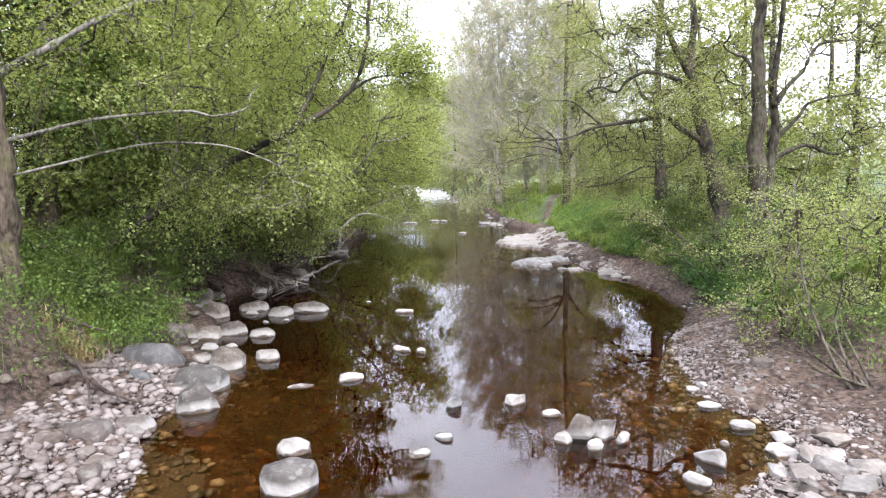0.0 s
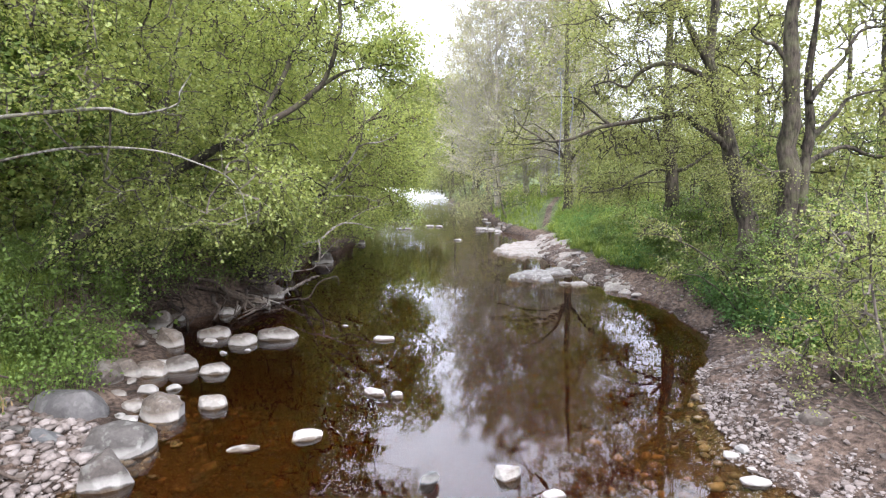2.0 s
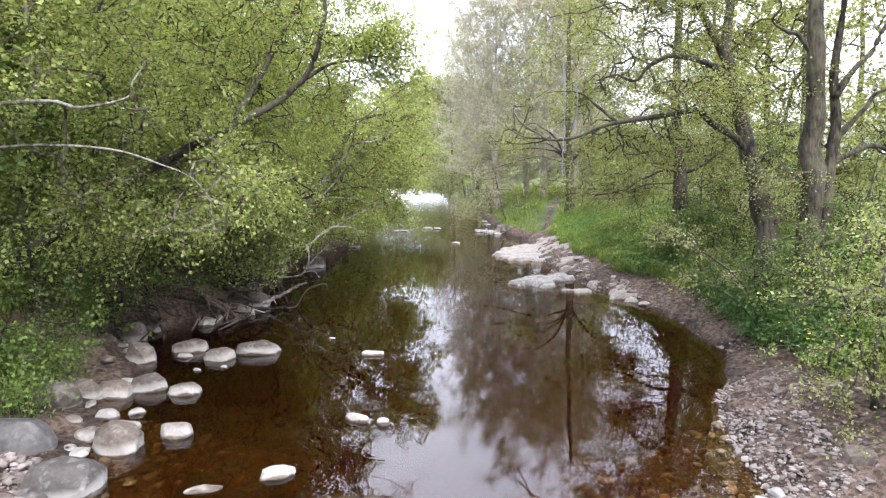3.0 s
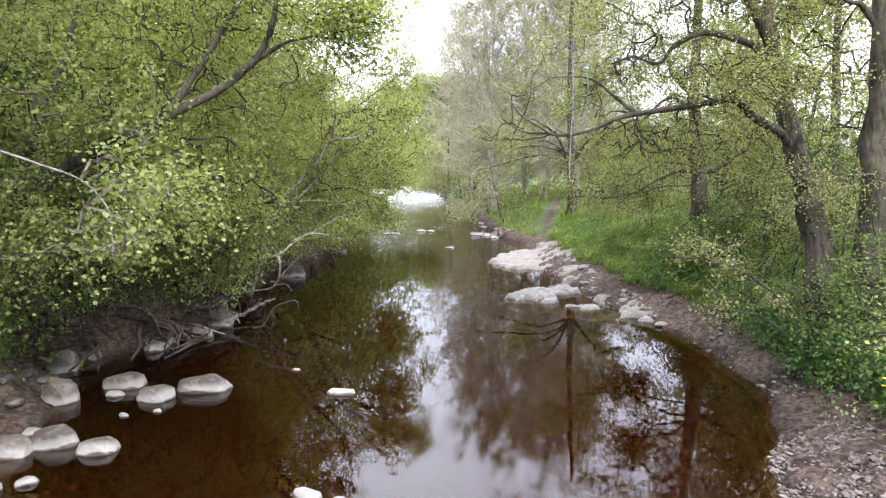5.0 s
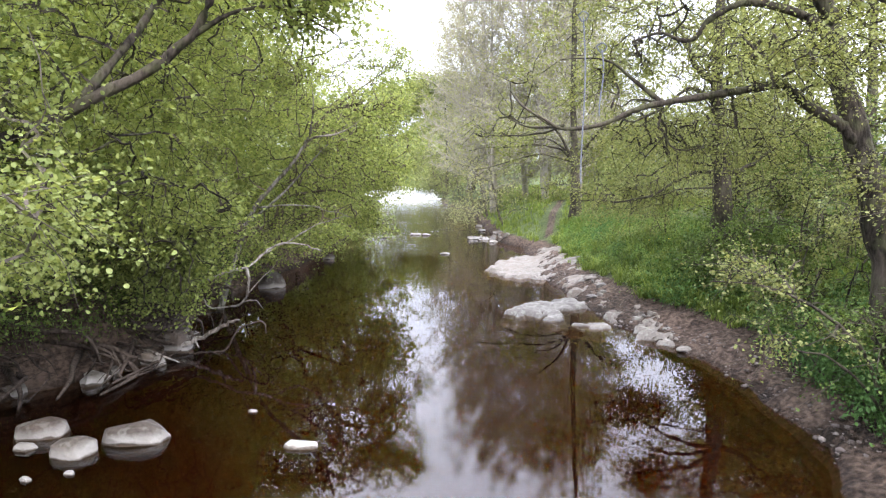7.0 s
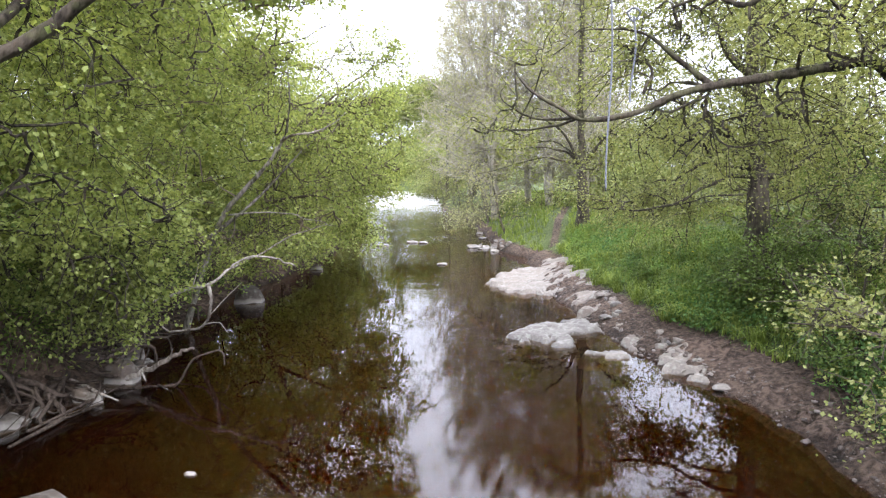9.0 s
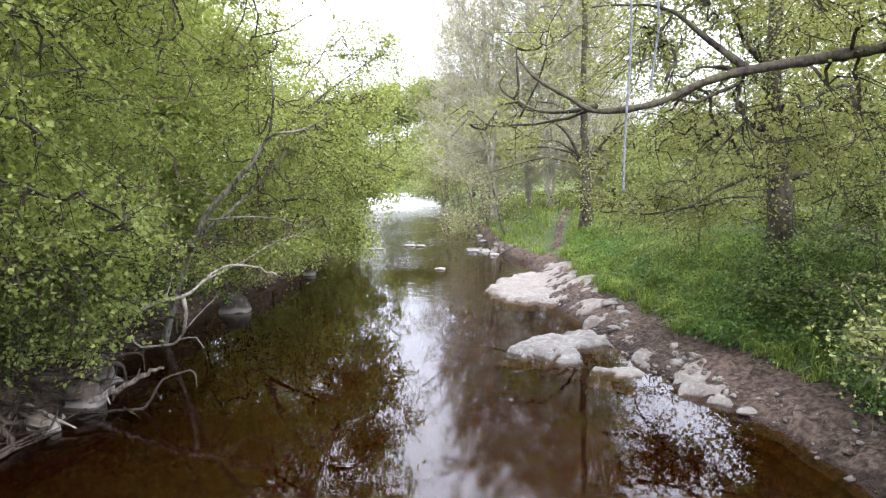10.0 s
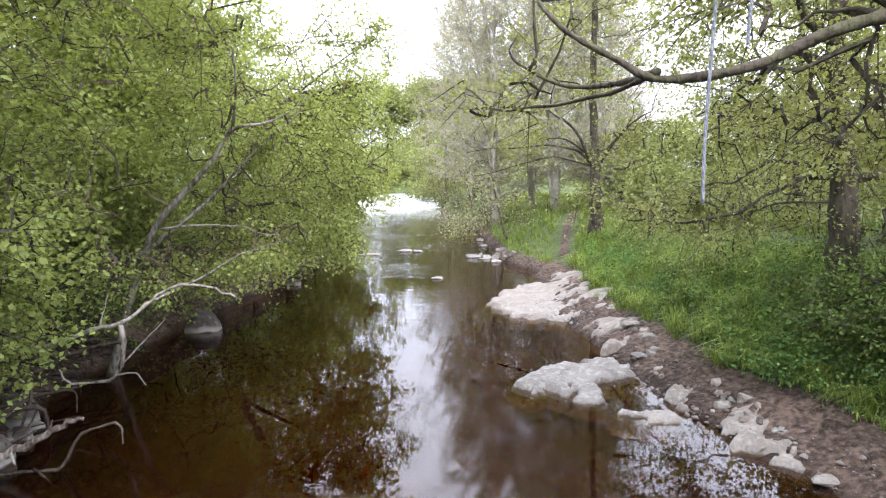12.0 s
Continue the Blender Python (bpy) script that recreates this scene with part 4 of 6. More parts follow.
def block(m, x0, x1, y0, y1, z0, z1):
    v = [(x, y, z) for z in (z0, z1) for x, y in ((x0, y0), (x1, y0), (x1, y1), (x0, y1))]
    m.add(v, None, [[0, 3, 2, 1], [4, 5, 6, 7], [0, 1, 5, 4], [1, 2, 6, 5], [2, 3, 7, 6], [3, 0, 4, 7]])


house = thing("house", (38, 105, land_at(38, 105) - 0.2), "small pale stone farmhouse with a slate roof beyond the meadow", "house")
house.rotation_euler = (0, 0, radians(-20))
m = Mesh()
block(m, -4.5, 4.5, -2.8, 2.8, 0, 3.3)
for x in (-4.5, 4.3):
    m.add([(x, -2.8, 3.3), (x, 2.8, 3.3), (x, 0, 5.3), (x + 0.2, -2.8, 3.3), (x + 0.2, 2.8, 3.3), (x + 0.2, 0, 5.3)], [[0, 2, 1], [3, 4, 5]], [[0, 3, 5, 2], [1, 2, 5, 4]])
part("wall", m, M_WALL, house)
m = Mesh()
for side in (-1, 1):
    m.add([(x, side * y, z) for x in (-4.8, 4.8) for y, z in ((3.1, 3.1), (0, 5.45), (0, 5.6), (3.1, 3.25))], None, [[0, 1, 2, 3], [4, 7, 6, 5], [3, 2, 6, 7], [0, 4, 5, 1], [0, 3, 7, 4]])
part("roof", m, M_SLATE, house)
for x in (-4.2, 4.2):
    m = Mesh()
    block(m, x - 0.4, x + 0.4, -0.45, 0.45, 4.9, 6.3)
    part("chimney", m, M_WALL, house)
for x in (-2.9, -0.9, 1.1, 3.0):
    m = Mesh()
    block(m, x - 0.45, x + 0.45, -2.84, -2.75, 1.1, 2.5)
    window = part("window", m, M_PANE, house)
    m = Mesh()
    for x0, x1, z0, z1 in ((-0.52, -0.44, 1.02, 2.58), (0.44, 0.52, 1.02, 2.58), (-0.44, 0.44, 1.02, 1.1), (-0.44, 0.44, 2.5, 2.58), (-0.03, 0.03, 1.1, 2.5)):
        block(m, x + x0, x + x1, -2.9, -2.78, z0, z1)
    part("window_frame", m, M_WALL, window)

for x, y, h in ((-3.2, 30.5, 3.0), (-4.4, 35.5, 3.2), (-6.0, 42, 3.5), (-7.6, 47, 3.8), (-10.5, 56, 4.2), (-14, 70, 5)):
    tree("riverside_thicket", "twiggy olive thicket hanging over the far bank", [(x + 1.2, y, 0), (x + 0.9, y, h * 0.5), (x + 0.6, y, h)], 0.06, [],
         auto_clumps(x + 0.9, y, 0.5, h, 1.3 + y * 0.02, 9, 75, 0.8), M_BUD if y < 40 else M_LEAF_OAK, M_BARK_PALE, 0.065, 9, 0.7, spread=0.18, top=0.2, group="thicket on the far bank", category="shrub")

for x, y, h in ((-21, 122, 8), (-25.5, 126.5, 8), (-30, 126.5, 8), (-34, 126.5, 8), (-38, 126.5, 8), (-42, 124, 8), (-16, 84, 6), (-18.5, 92, 6), (-22, 104, 7), (-13.5, 76, 5)):
    tree("riverside_thicket", "pale green thicket where the river bends away", [(x + 1.5, y, 0), (x + 1.5, y - 1, h * 0.5), (x + 1.3, y - 1, h)], 0.1, [],
         auto_clumps(x + 1.2, y - 2, 0.5, h, h * 0.55, 10, 50, 0.8), M_LEAF_FAR, M_BARK_DARK, 0.32, 8, 0.8, spread=0.3, fine=False, hollow=0.0, group="thicket at the bend", category="shrub")

# ---- shrubs ----


def shrub(label, x, y, stems, clumps, leaf, size=0.05, per=16, name="shrub", bark=None):
    tree(name, label, [(x, y, 0), *stems[0]], 0.022, [[(x + 0.05 * k, y, land_at(x, y)), *s, 0.016] for k, s in enumerate(stems[1:], 1)], clumps, leaf, bark or M_BARK, size, per, 0.28, spread=0.07, category="shrub", sink=0.03)


shrub("young pale-leaved sapling leaning over the gravel", 3.55, 6.5, [[(3.3, 6.5, 0.6), (3.08, 6.6, 1.3), (2.95, 6.6, 2.3)], [(3.4, 6.6, 0.9), (3.5, 6.6, 1.8)], [(3.2, 6.6, 0.5), (2.75, 6.8, 0.9)], [(3.3, 6.7, 0.7), (3.0, 6.9, 1.2), (2.8, 7.0, 1.5)], [(3.5, 6.7, 0.8), (3.7, 6.9, 1.3)], [(3.3, 6.45, 0.35), (3.0, 6.4, 0.55), (2.7, 6.5, 0.7)]],
      [(2.95, 6.7, 1.25, 0.5, 0.5, 0.42, 170), (3.0, 6.6, 2.0, 0.42, 0.5, 0.4, 70), (3.6, 6.6, 1.9, 0.5, 0.5, 0.5, 80), (2.75, 6.9, 0.85, 0.4, 0.45, 0.25, 110), (3.6, 6.9, 1.15, 0.45, 0.5, 0.4, 120)], M_LEAF_OAK, 0.026, 26, bark=M_BARK_PALE)
shrub("pale-leaved shrub arching out over the muddy shore", 3.3, 10.8, [[(3.0, 10.7, 0.9), (2.6, 10.6, 1.3), (2.1, 10.45, 1.55), (1.65, 10.4, 1.6)], [(2.8, 10.5, 0.8), (2.4, 10.3, 1.05), (2.0, 10.2, 1.2)], [(3.1, 10.6, 0.9), (2.8, 10.3, 1.4)]],
      [(1.85, 10.4, 1.66, 0.28, 0.25, 0.16, 34), (2.3, 10.5, 1.58, 0.28, 0.25, 0.18, 34), (2.7, 10.6, 1.15, 0.25, 0.25, 0.2, 26), (2.2, 10.25, 1.15, 0.25, 0.2, 0.14, 20)], M_LEAF_OAK, 0.032, 22)
# M_LEAF_DARK shrubs: their own dark leaves plus the oaks' shade, put into the colour
for label, x, y, h, wide, leaf, count in (
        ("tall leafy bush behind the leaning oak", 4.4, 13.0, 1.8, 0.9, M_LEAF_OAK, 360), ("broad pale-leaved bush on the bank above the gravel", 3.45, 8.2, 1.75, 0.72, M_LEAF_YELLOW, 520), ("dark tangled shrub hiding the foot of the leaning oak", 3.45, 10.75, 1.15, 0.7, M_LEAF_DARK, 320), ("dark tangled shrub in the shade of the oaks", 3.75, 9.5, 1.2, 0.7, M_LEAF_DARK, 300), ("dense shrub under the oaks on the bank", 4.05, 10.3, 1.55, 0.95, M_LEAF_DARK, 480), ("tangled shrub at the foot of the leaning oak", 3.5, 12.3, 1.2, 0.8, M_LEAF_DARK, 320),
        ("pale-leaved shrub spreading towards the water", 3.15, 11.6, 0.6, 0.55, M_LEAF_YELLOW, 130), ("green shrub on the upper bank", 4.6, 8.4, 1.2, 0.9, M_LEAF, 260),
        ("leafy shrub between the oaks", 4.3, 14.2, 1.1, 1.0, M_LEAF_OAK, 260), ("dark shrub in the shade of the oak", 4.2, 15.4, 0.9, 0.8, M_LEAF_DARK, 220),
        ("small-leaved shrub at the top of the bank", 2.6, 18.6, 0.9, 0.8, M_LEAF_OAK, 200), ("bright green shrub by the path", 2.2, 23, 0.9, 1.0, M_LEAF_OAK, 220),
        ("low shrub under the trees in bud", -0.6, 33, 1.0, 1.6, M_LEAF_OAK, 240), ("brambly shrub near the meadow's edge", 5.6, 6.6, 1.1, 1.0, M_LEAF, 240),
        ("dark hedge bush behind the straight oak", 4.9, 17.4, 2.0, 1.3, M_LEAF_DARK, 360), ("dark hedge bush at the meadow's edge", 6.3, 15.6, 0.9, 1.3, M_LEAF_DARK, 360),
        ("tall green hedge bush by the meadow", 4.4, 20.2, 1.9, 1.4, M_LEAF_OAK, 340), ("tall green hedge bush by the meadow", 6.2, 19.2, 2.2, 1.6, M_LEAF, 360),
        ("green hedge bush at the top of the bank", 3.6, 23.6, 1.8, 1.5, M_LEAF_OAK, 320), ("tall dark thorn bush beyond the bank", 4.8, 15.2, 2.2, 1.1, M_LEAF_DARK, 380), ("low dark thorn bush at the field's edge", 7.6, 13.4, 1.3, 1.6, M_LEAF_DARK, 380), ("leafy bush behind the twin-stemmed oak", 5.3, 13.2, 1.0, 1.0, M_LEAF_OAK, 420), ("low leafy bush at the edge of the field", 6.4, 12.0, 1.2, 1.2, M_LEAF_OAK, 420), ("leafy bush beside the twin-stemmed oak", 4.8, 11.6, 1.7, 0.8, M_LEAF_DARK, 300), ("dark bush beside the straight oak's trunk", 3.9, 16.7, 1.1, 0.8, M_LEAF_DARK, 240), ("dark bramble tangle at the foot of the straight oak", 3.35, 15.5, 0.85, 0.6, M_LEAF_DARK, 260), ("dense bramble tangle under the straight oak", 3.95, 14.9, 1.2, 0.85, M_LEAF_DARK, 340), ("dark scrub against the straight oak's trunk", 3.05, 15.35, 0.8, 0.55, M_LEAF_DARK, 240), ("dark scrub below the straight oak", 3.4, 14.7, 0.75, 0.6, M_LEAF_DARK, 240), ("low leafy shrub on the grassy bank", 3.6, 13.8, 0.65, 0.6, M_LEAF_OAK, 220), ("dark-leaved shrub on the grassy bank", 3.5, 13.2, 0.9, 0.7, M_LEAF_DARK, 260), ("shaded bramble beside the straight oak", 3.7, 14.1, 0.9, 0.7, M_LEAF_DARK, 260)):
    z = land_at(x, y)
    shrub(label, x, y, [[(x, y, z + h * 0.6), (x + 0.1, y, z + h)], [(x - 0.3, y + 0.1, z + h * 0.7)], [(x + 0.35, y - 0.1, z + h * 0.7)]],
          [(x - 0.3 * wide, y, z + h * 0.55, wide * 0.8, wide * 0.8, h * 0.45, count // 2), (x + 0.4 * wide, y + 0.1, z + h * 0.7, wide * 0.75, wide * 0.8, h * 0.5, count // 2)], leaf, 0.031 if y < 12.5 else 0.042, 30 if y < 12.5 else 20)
# bushes with y under 18: canopy shade put into a darker leaf colour
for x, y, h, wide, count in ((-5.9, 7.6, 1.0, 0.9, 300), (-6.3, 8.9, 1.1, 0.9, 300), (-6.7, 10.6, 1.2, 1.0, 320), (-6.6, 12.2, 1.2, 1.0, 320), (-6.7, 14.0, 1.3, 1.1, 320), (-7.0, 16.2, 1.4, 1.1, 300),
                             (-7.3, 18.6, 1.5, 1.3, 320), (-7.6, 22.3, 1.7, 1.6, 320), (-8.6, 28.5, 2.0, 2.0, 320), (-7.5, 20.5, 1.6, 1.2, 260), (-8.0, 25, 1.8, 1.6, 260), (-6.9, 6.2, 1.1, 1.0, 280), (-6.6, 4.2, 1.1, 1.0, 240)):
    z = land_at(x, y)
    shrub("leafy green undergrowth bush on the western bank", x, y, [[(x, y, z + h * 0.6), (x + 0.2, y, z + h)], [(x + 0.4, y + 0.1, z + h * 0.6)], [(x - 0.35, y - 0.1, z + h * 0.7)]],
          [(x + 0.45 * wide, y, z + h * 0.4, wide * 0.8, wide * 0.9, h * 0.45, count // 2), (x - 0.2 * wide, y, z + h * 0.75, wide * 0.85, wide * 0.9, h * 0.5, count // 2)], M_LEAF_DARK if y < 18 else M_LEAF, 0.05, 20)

# ---- stones ----


def rock_mesh(seed, facets=6, detail=3, rough=0.03):
    """A block with flat faces and worn edges; many facets make it angular, few round it."""
    r = np.random.default_rng(seed)
    bm = bmesh.new()
    count, boxy = 60 - 5 * facets, 2.6 + 0.09 * facets
    d = r.normal(size=(max(count, 12), 3))
    d /= (np.abs(d) ** boxy).sum(1, keepdims=True) ** (1 / boxy)
    d *= (0.86 + 0.14 * r.random((len(d), 1))) * 0.5
    d[:, 2] = np.clip(d[:, 2], -0.5, 0.42 + 0.2 * d[:, 0] * r.normal())
    for p in d:
        bm.verts.new(p)
    hull = bmesh.ops.convex_hull(bm, input=bm.verts[:])
    loose = [v for v in bm.verts if not v.link_faces]
    bmesh.ops.delete(bm, geom=loose, context="VERTS")
    bmesh.ops.dissolve_limit(bm, angle_limit=radians(14), verts=bm.verts[:], edges=bm.edges[:])
    worn = 0.085 - 0.006 * facets
    bmesh.ops.bevel(bm, geom=bm.edges[:], offset=max(worn, 0.015), segments=2, affect="EDGES", profile=0.6, clamp_overlap=True)
    bmesh.ops.triangulate(bm, faces=bm.faces[:])
    if detail > 2:
        long_edges = [e for e in bm.edges if e.calc_length() > 0.09]
        bmesh.ops.subdivide_edges(bm, edges=long_edges, cuts=1)
        bmesh.ops.triangulate(bm, faces=bm.faces[:])
    bm.normal_update()
    for v in bm.verts:
        v.co += v.normal * (rough * noise.noise(v.co * 3.3 + Vector((seed * 1.7, 0, 0))) + rough * 0.5 * noise.noise(v.co * 8.0 + Vector((seed * 1.7, 4, 0))))
    size = [max(v.co[k] for v in bm.verts) - min(v.co[k] for v in bm.verts) for k in range(3)]
    for v in bm.verts:
        v.co = Vector((v.co.x / size[0], v.co.y / size[1], v.co.z / size[2]))
    me = bpy.data.meshes.new("boulder")
    bm.to_mesh(me)
    bm.free()
    for p in me.polygons:
        p.use_smooth = True
    return me


def boulder(x, y, w, h, label, turn=0.0, deep=0.75, mat=None, facets=1, name="boulder", sunk=0.9, lean=0.0, z=0.0, group=""):
    """A stone whose top stands h above z."""
    seed = int(abs(x * 131 + y * 977) * 10) % 9973
    ob = new(name, rock_mesh(seed, facets=facets, detail=3 if w > 0.25 else 2))
    ob.data.materials.append(mat or M_ROCK)
    h = h * 0.88
    full = h * (1 + sunk)
    ob.scale = (w * 0.92, w * deep * 0.9, full)
    ob.rotation_euler = (radians(lean), radians(lean * 0.6), radians(turn))
    ob.location = (x, y, z + h - full / 2)
    return tagged(ob, label, "rock", group)


boulder(-1.67, 4.78, 0.34, 0.13, "smooth pale stone standing out of the shallows", 20)
boulder(-1.45, 4.2, 0.52, 0.24, "large brown-topped boulder with a white foot in the water", 10, 0.8)
boulder(-1.8, 6.67, 0.33, 0.09, "flat white stone lying in the river", 25, 0.55, M_STONE)
boulder(-1.5, 7.9, 0.34, 0.08, "long low stone lying in the river", -20, 0.45)
boulder(-1.2, 7.82, 0.15, 0.08, "small stone beside a longer one in the river", 0)
boulder(0.19, 6.17, 0.26, 0.13, "angular dark stone with a white top in the river", 15, 0.8, facets=9)
boulder(-0.43, 5.97, 0.17, 0.15, "thin upright grey slab tilted in the river", 30, 0.3, M_ROCK_DARK, 9, lean=20)
boulder(-0.38, 5.21, 0.2, 0.06, "low dark stone just above the water", -10, 0.6, M_ROCK_DARK)
boulder(-0.53, 4.87, 0.22, 0.05, "grey stone barely above the water", 40, 0.6)
boulder(0.86, 5.45, 0.34, 0.27, "blocky tilted stone in a cluster in the river", 15, 0.62, M_ROCK, 10, lean=24)
boulder(1.1, 5.42, 0.26, 0.2, "tilted block leaning on the stone cluster", -25, 0.6, M_ROCK, 10, lean=-28)
boulder(0.7, 5.3, 0.18, 0.11, "small rough stone at the foot of the cluster", 0, facets=5, lean=15)
boulder(0.98, 5.2, 0.16, 0.1, "small grey stone at the foot of the cluster", 30, facets=8)
boulder(1.22, 5.36, 0.13, 0.14, "small grey stone beside the cluster", 60, facets=9, lean=18)
boulder(0.58, 5.89, 0.21, 0.07, "low flat stone near the cluster", 10, 0.5)
boulder(1.91, 5.1, 0.29, 0.15, "white angular stone in the eastern shallows", -20, 0.6, M_STONE, 9)
boulder(1.73, 4.74, 0.23, 0.1, "white stone in the eastern shallows", -30, 0.6, M_STONE)
boulder(2.1, 5.44, 0.09, 0.05, "small white stone in the shallows", 0, mat=M_STONE)
boulder(2.35, 5.85, 0.24, 0.09, "rough pale stone at the gravel's edge", 0, 0.6)
boulder(2.17, 6.35, 0.26, 0.06, "flat stone at the gravel's edge", 0, 0.5)
boulder(-3.2, 7.3, 0.36, 0.17, "peaked pale stone in the western shallows", 0, 0.7, M_STONE, 3, lean=10)
boulder(-3.85, 8.4, 0.42, 0.15, "rounded pinkish-grey boulder in the water", 15, 0.65)
boulder(-3.79, 10.1, 0.74, 0.22, "long smooth grey boulder with a white waterline", 8, 0.6)
boulder(-4.18, 9.72, 0.48, 0.19, "stepped pale boulder with a white waterline", 0, 0.7)
boulder(-4.87, 10.06, 0.6, 0.2, "low smooth boulder with a white waterline", 12, 0.6)
boulder(-4.75, 9.75, 0.25, 0.08, "small stone in front of a smooth boulder", 0)
boulder(-2.05, 10.15, 0.36, 0.07, "low white stone alone in mid-river", 10, 0.5, M_STONE)
boulder(-2.95, 10.9, 0.13, 0.03, "tiny stone breaking the surface", 0, 0.6)
boulder(-3.9, 9.35, 0.12, 0.04, "tiny stone near the smooth boulders", 0, 0.6)
boulder(-4.2, 9.2, 0.12, 0.04, "tiny stone near the smooth boulders", 0, 0.6)
boulder(-2.3, 6.35, 0.34, 0.03, "flat stone lying awash in the shallows", 20, 0.4)
boulder(-4.25, 7.6, 0.3, 0.12, "small pale stone between the boulders", 0, 0.6, M_STONE)
boulder(-4.0, 7.75, 0.2, 0.07, "small stone between the boulders", 30, 0.6)
boulder(-4.45, 7.35, 0.3, 0.13, "small grey stone between the boulders", -20, 0.7)
boulder(-3.58, 6.95, 0.54, 0.3, "rounded brown-grey boulder at the water's edge", 0, 0.7)
boulder(-3.45, 6.15, 0.7, 0.3, "large flat-topped blue-grey boulder at the water's edge", 20, 0.75)
boulder(-3.17, 5.55, 0.55, 0.3, "blocky pinkish boulder at the water's edge", -10, 0.75, facets=9)
boulder(-3.42, 4.98, 0.44, 0.17, "smooth pale blue-grey boulder beside the pebbles", 0, 0.65)
boulder(-4.63, 8.2, 0.46, 0.22, "leaning grey boulder in the water", 25, 0.6)
boulder(-5.3, 9.5, 0.52, 0.32, "upright lichened boulder against the bank", 0, 0.7)
boulder(-4.37, 8.45, 0.5, 0.24, "pale boulder under the hanging leaves", 20, 0.6)
boulder(-5.0, 8.0, 0.72, 0.32, "wide grey boulder under the bank", 15, 0.65)
boulder(-3.83, 7.33, 0.4, 0.11, "flat pale stone at the water's edge", 5, 0.5)
boulder(-6.15, 10.5, 0.46, 0.36, "blocky boulder tucked under the bank", 0)
boulder(-6.2, 11.0, 0.4, 0.17, "low stone under the overhanging bank", 0)
boulder(-6.25, 18.0, 0.7, 0.42, "peaked grey boulder by the western bank", 10, 0.7, facets=3, lean=14)
boulder(-5.3, 13.0, 0.5, 0.36, "grey boulder among the washed-out roots", 0)
boulder(-5.95, 13.9, 0.55, 0.4, "pale boulder behind the driftwood", 0)
boulder(-4.46, 6.6, 0.95, 0.36, "large dark flat-topped boulder at the foot of the bank", 5, 0.6, M_ROCK_DARK, z=0.08)
boulder(-4.1, 5.95, 0.46, 0.24, "dark rounded boulder among the stones", 0, 0.7, M_ROCK_DARK, z=0.06)
boulder(-4.72, 5.6, 0.7, 0.28, "brown boulder half buried at the foot of the bank", 0, z=0.15)
boulder(-3.6, 4.52, 0.58, 0.28, "pale boulder on the pebble beach", 10, 0.7, z=0.04)
boulder(-3.75, 4.0, 0.62, 0.14, "flat grey stone on the pebble beach", 0, 0.6, z=0.1)
boulder(-5.0, 7.65, 0.66, 0.32, "lichened boulder at the foot of the bank", 0, z=0.08)
boulder(-4.1, 5.4, 0.55, 0.18, "low boulder under a bleached branch", 15, z=0.07)
boulder(-4.05, 7.1, 0.32, 0.12, "small grey boulder among the stones", 0, z=0.02)
boulder(-5.0, 5.1, 0.4, 0.22, "small boulder at the foot of the bank", 0, z=0.25)
boulder(-3.18, 23.6, 0.34, 0.07, "flat pale stone far out in the river", 0, 0.6, M_STONE)
boulder(-5.5, 29.4, 0.5, 0.1, "flat pale stone far up the river", 0, 0.6, M_STONE)
boulder(-5.0, 29.2, 0.4, 0.1, "flat pale stone far up the river", 0, 0.6, M_STONE)
boulder(-6.5, 28.4, 0.8, 0.07, "low pale stone far up the river", 0, 0.5, M_STONE)
boulder(-6.6, 22.5, 0.4, 0.2, "stone beside the western bank upstream", 0)
boulder(-3.3, 32.8, 0.35, 0.14, "pale stone far up the river", 0)
boulder(-2.9, 30.8, 0.35, 0.1, "pale stone by the eastern bank upstream", 0)
boulder(-3.84, 39.5, 0.7, 0.25, "stone far up by the eastern bank", 0)
boulder(-5.9, 46.0, 1.2, 0.4, "heap of dark stone far up the river", 0)
boulder(2.95, 7.3, 0.3, 0.16, "brown stone half sunk in the gravel beach", 0, z=0.12)
for x, y, w2, h in ((2.55, 5.35, 0.36, 0.12), (2.8, 5.15, 0.42, 0.13), (2.72, 4.85, 0.4, 0.12), (3.0, 4.9, 0.4, 0.1), (2.5, 4.75, 0.3, 0.1), (2.95, 5.45, 0.34, 0.1), (3.1, 4.55, 0.45, 0.12), (2.4, 4.3, 0.3, 0.1),
                    (2.75, 4.5, 0.34, 0.1), (2.62, 5.6, 0.26, 0.09), (2.3, 4.55, 0.24, 0.08), (3.35, 5.0, 0.3, 0.1), (2.9, 4.2, 0.35, 0.1), (3.3, 4.7, 0.28, 0.1)):
    boulder(x, y, w2, h, "flat angular pale stone at the corner of the gravel beach", 360 * rng.random(), 0.7, M_STONE, 9, z=land_at(x, y) - 0.01, group="pale stones on the beach")
for k in range(22):
    x, y = -2.3 + 1.1 * rng.random(), 26.4 + 1.6 * rng.random()
    boulder(x - 0.4 * (y - 26.4), y, 0.18 + 0.3 * rng.random(), 0.06 + 0.12 * rng.random(), "rough pale stone in a heap by the eastern bank", 90 * rng.random(), 0.5, M_STONE, 9, group="stones heaped by the bank", lean=15, z=max(0.0, 0.8 * land_at(x - 0.4 * (y - 26.4), y)))


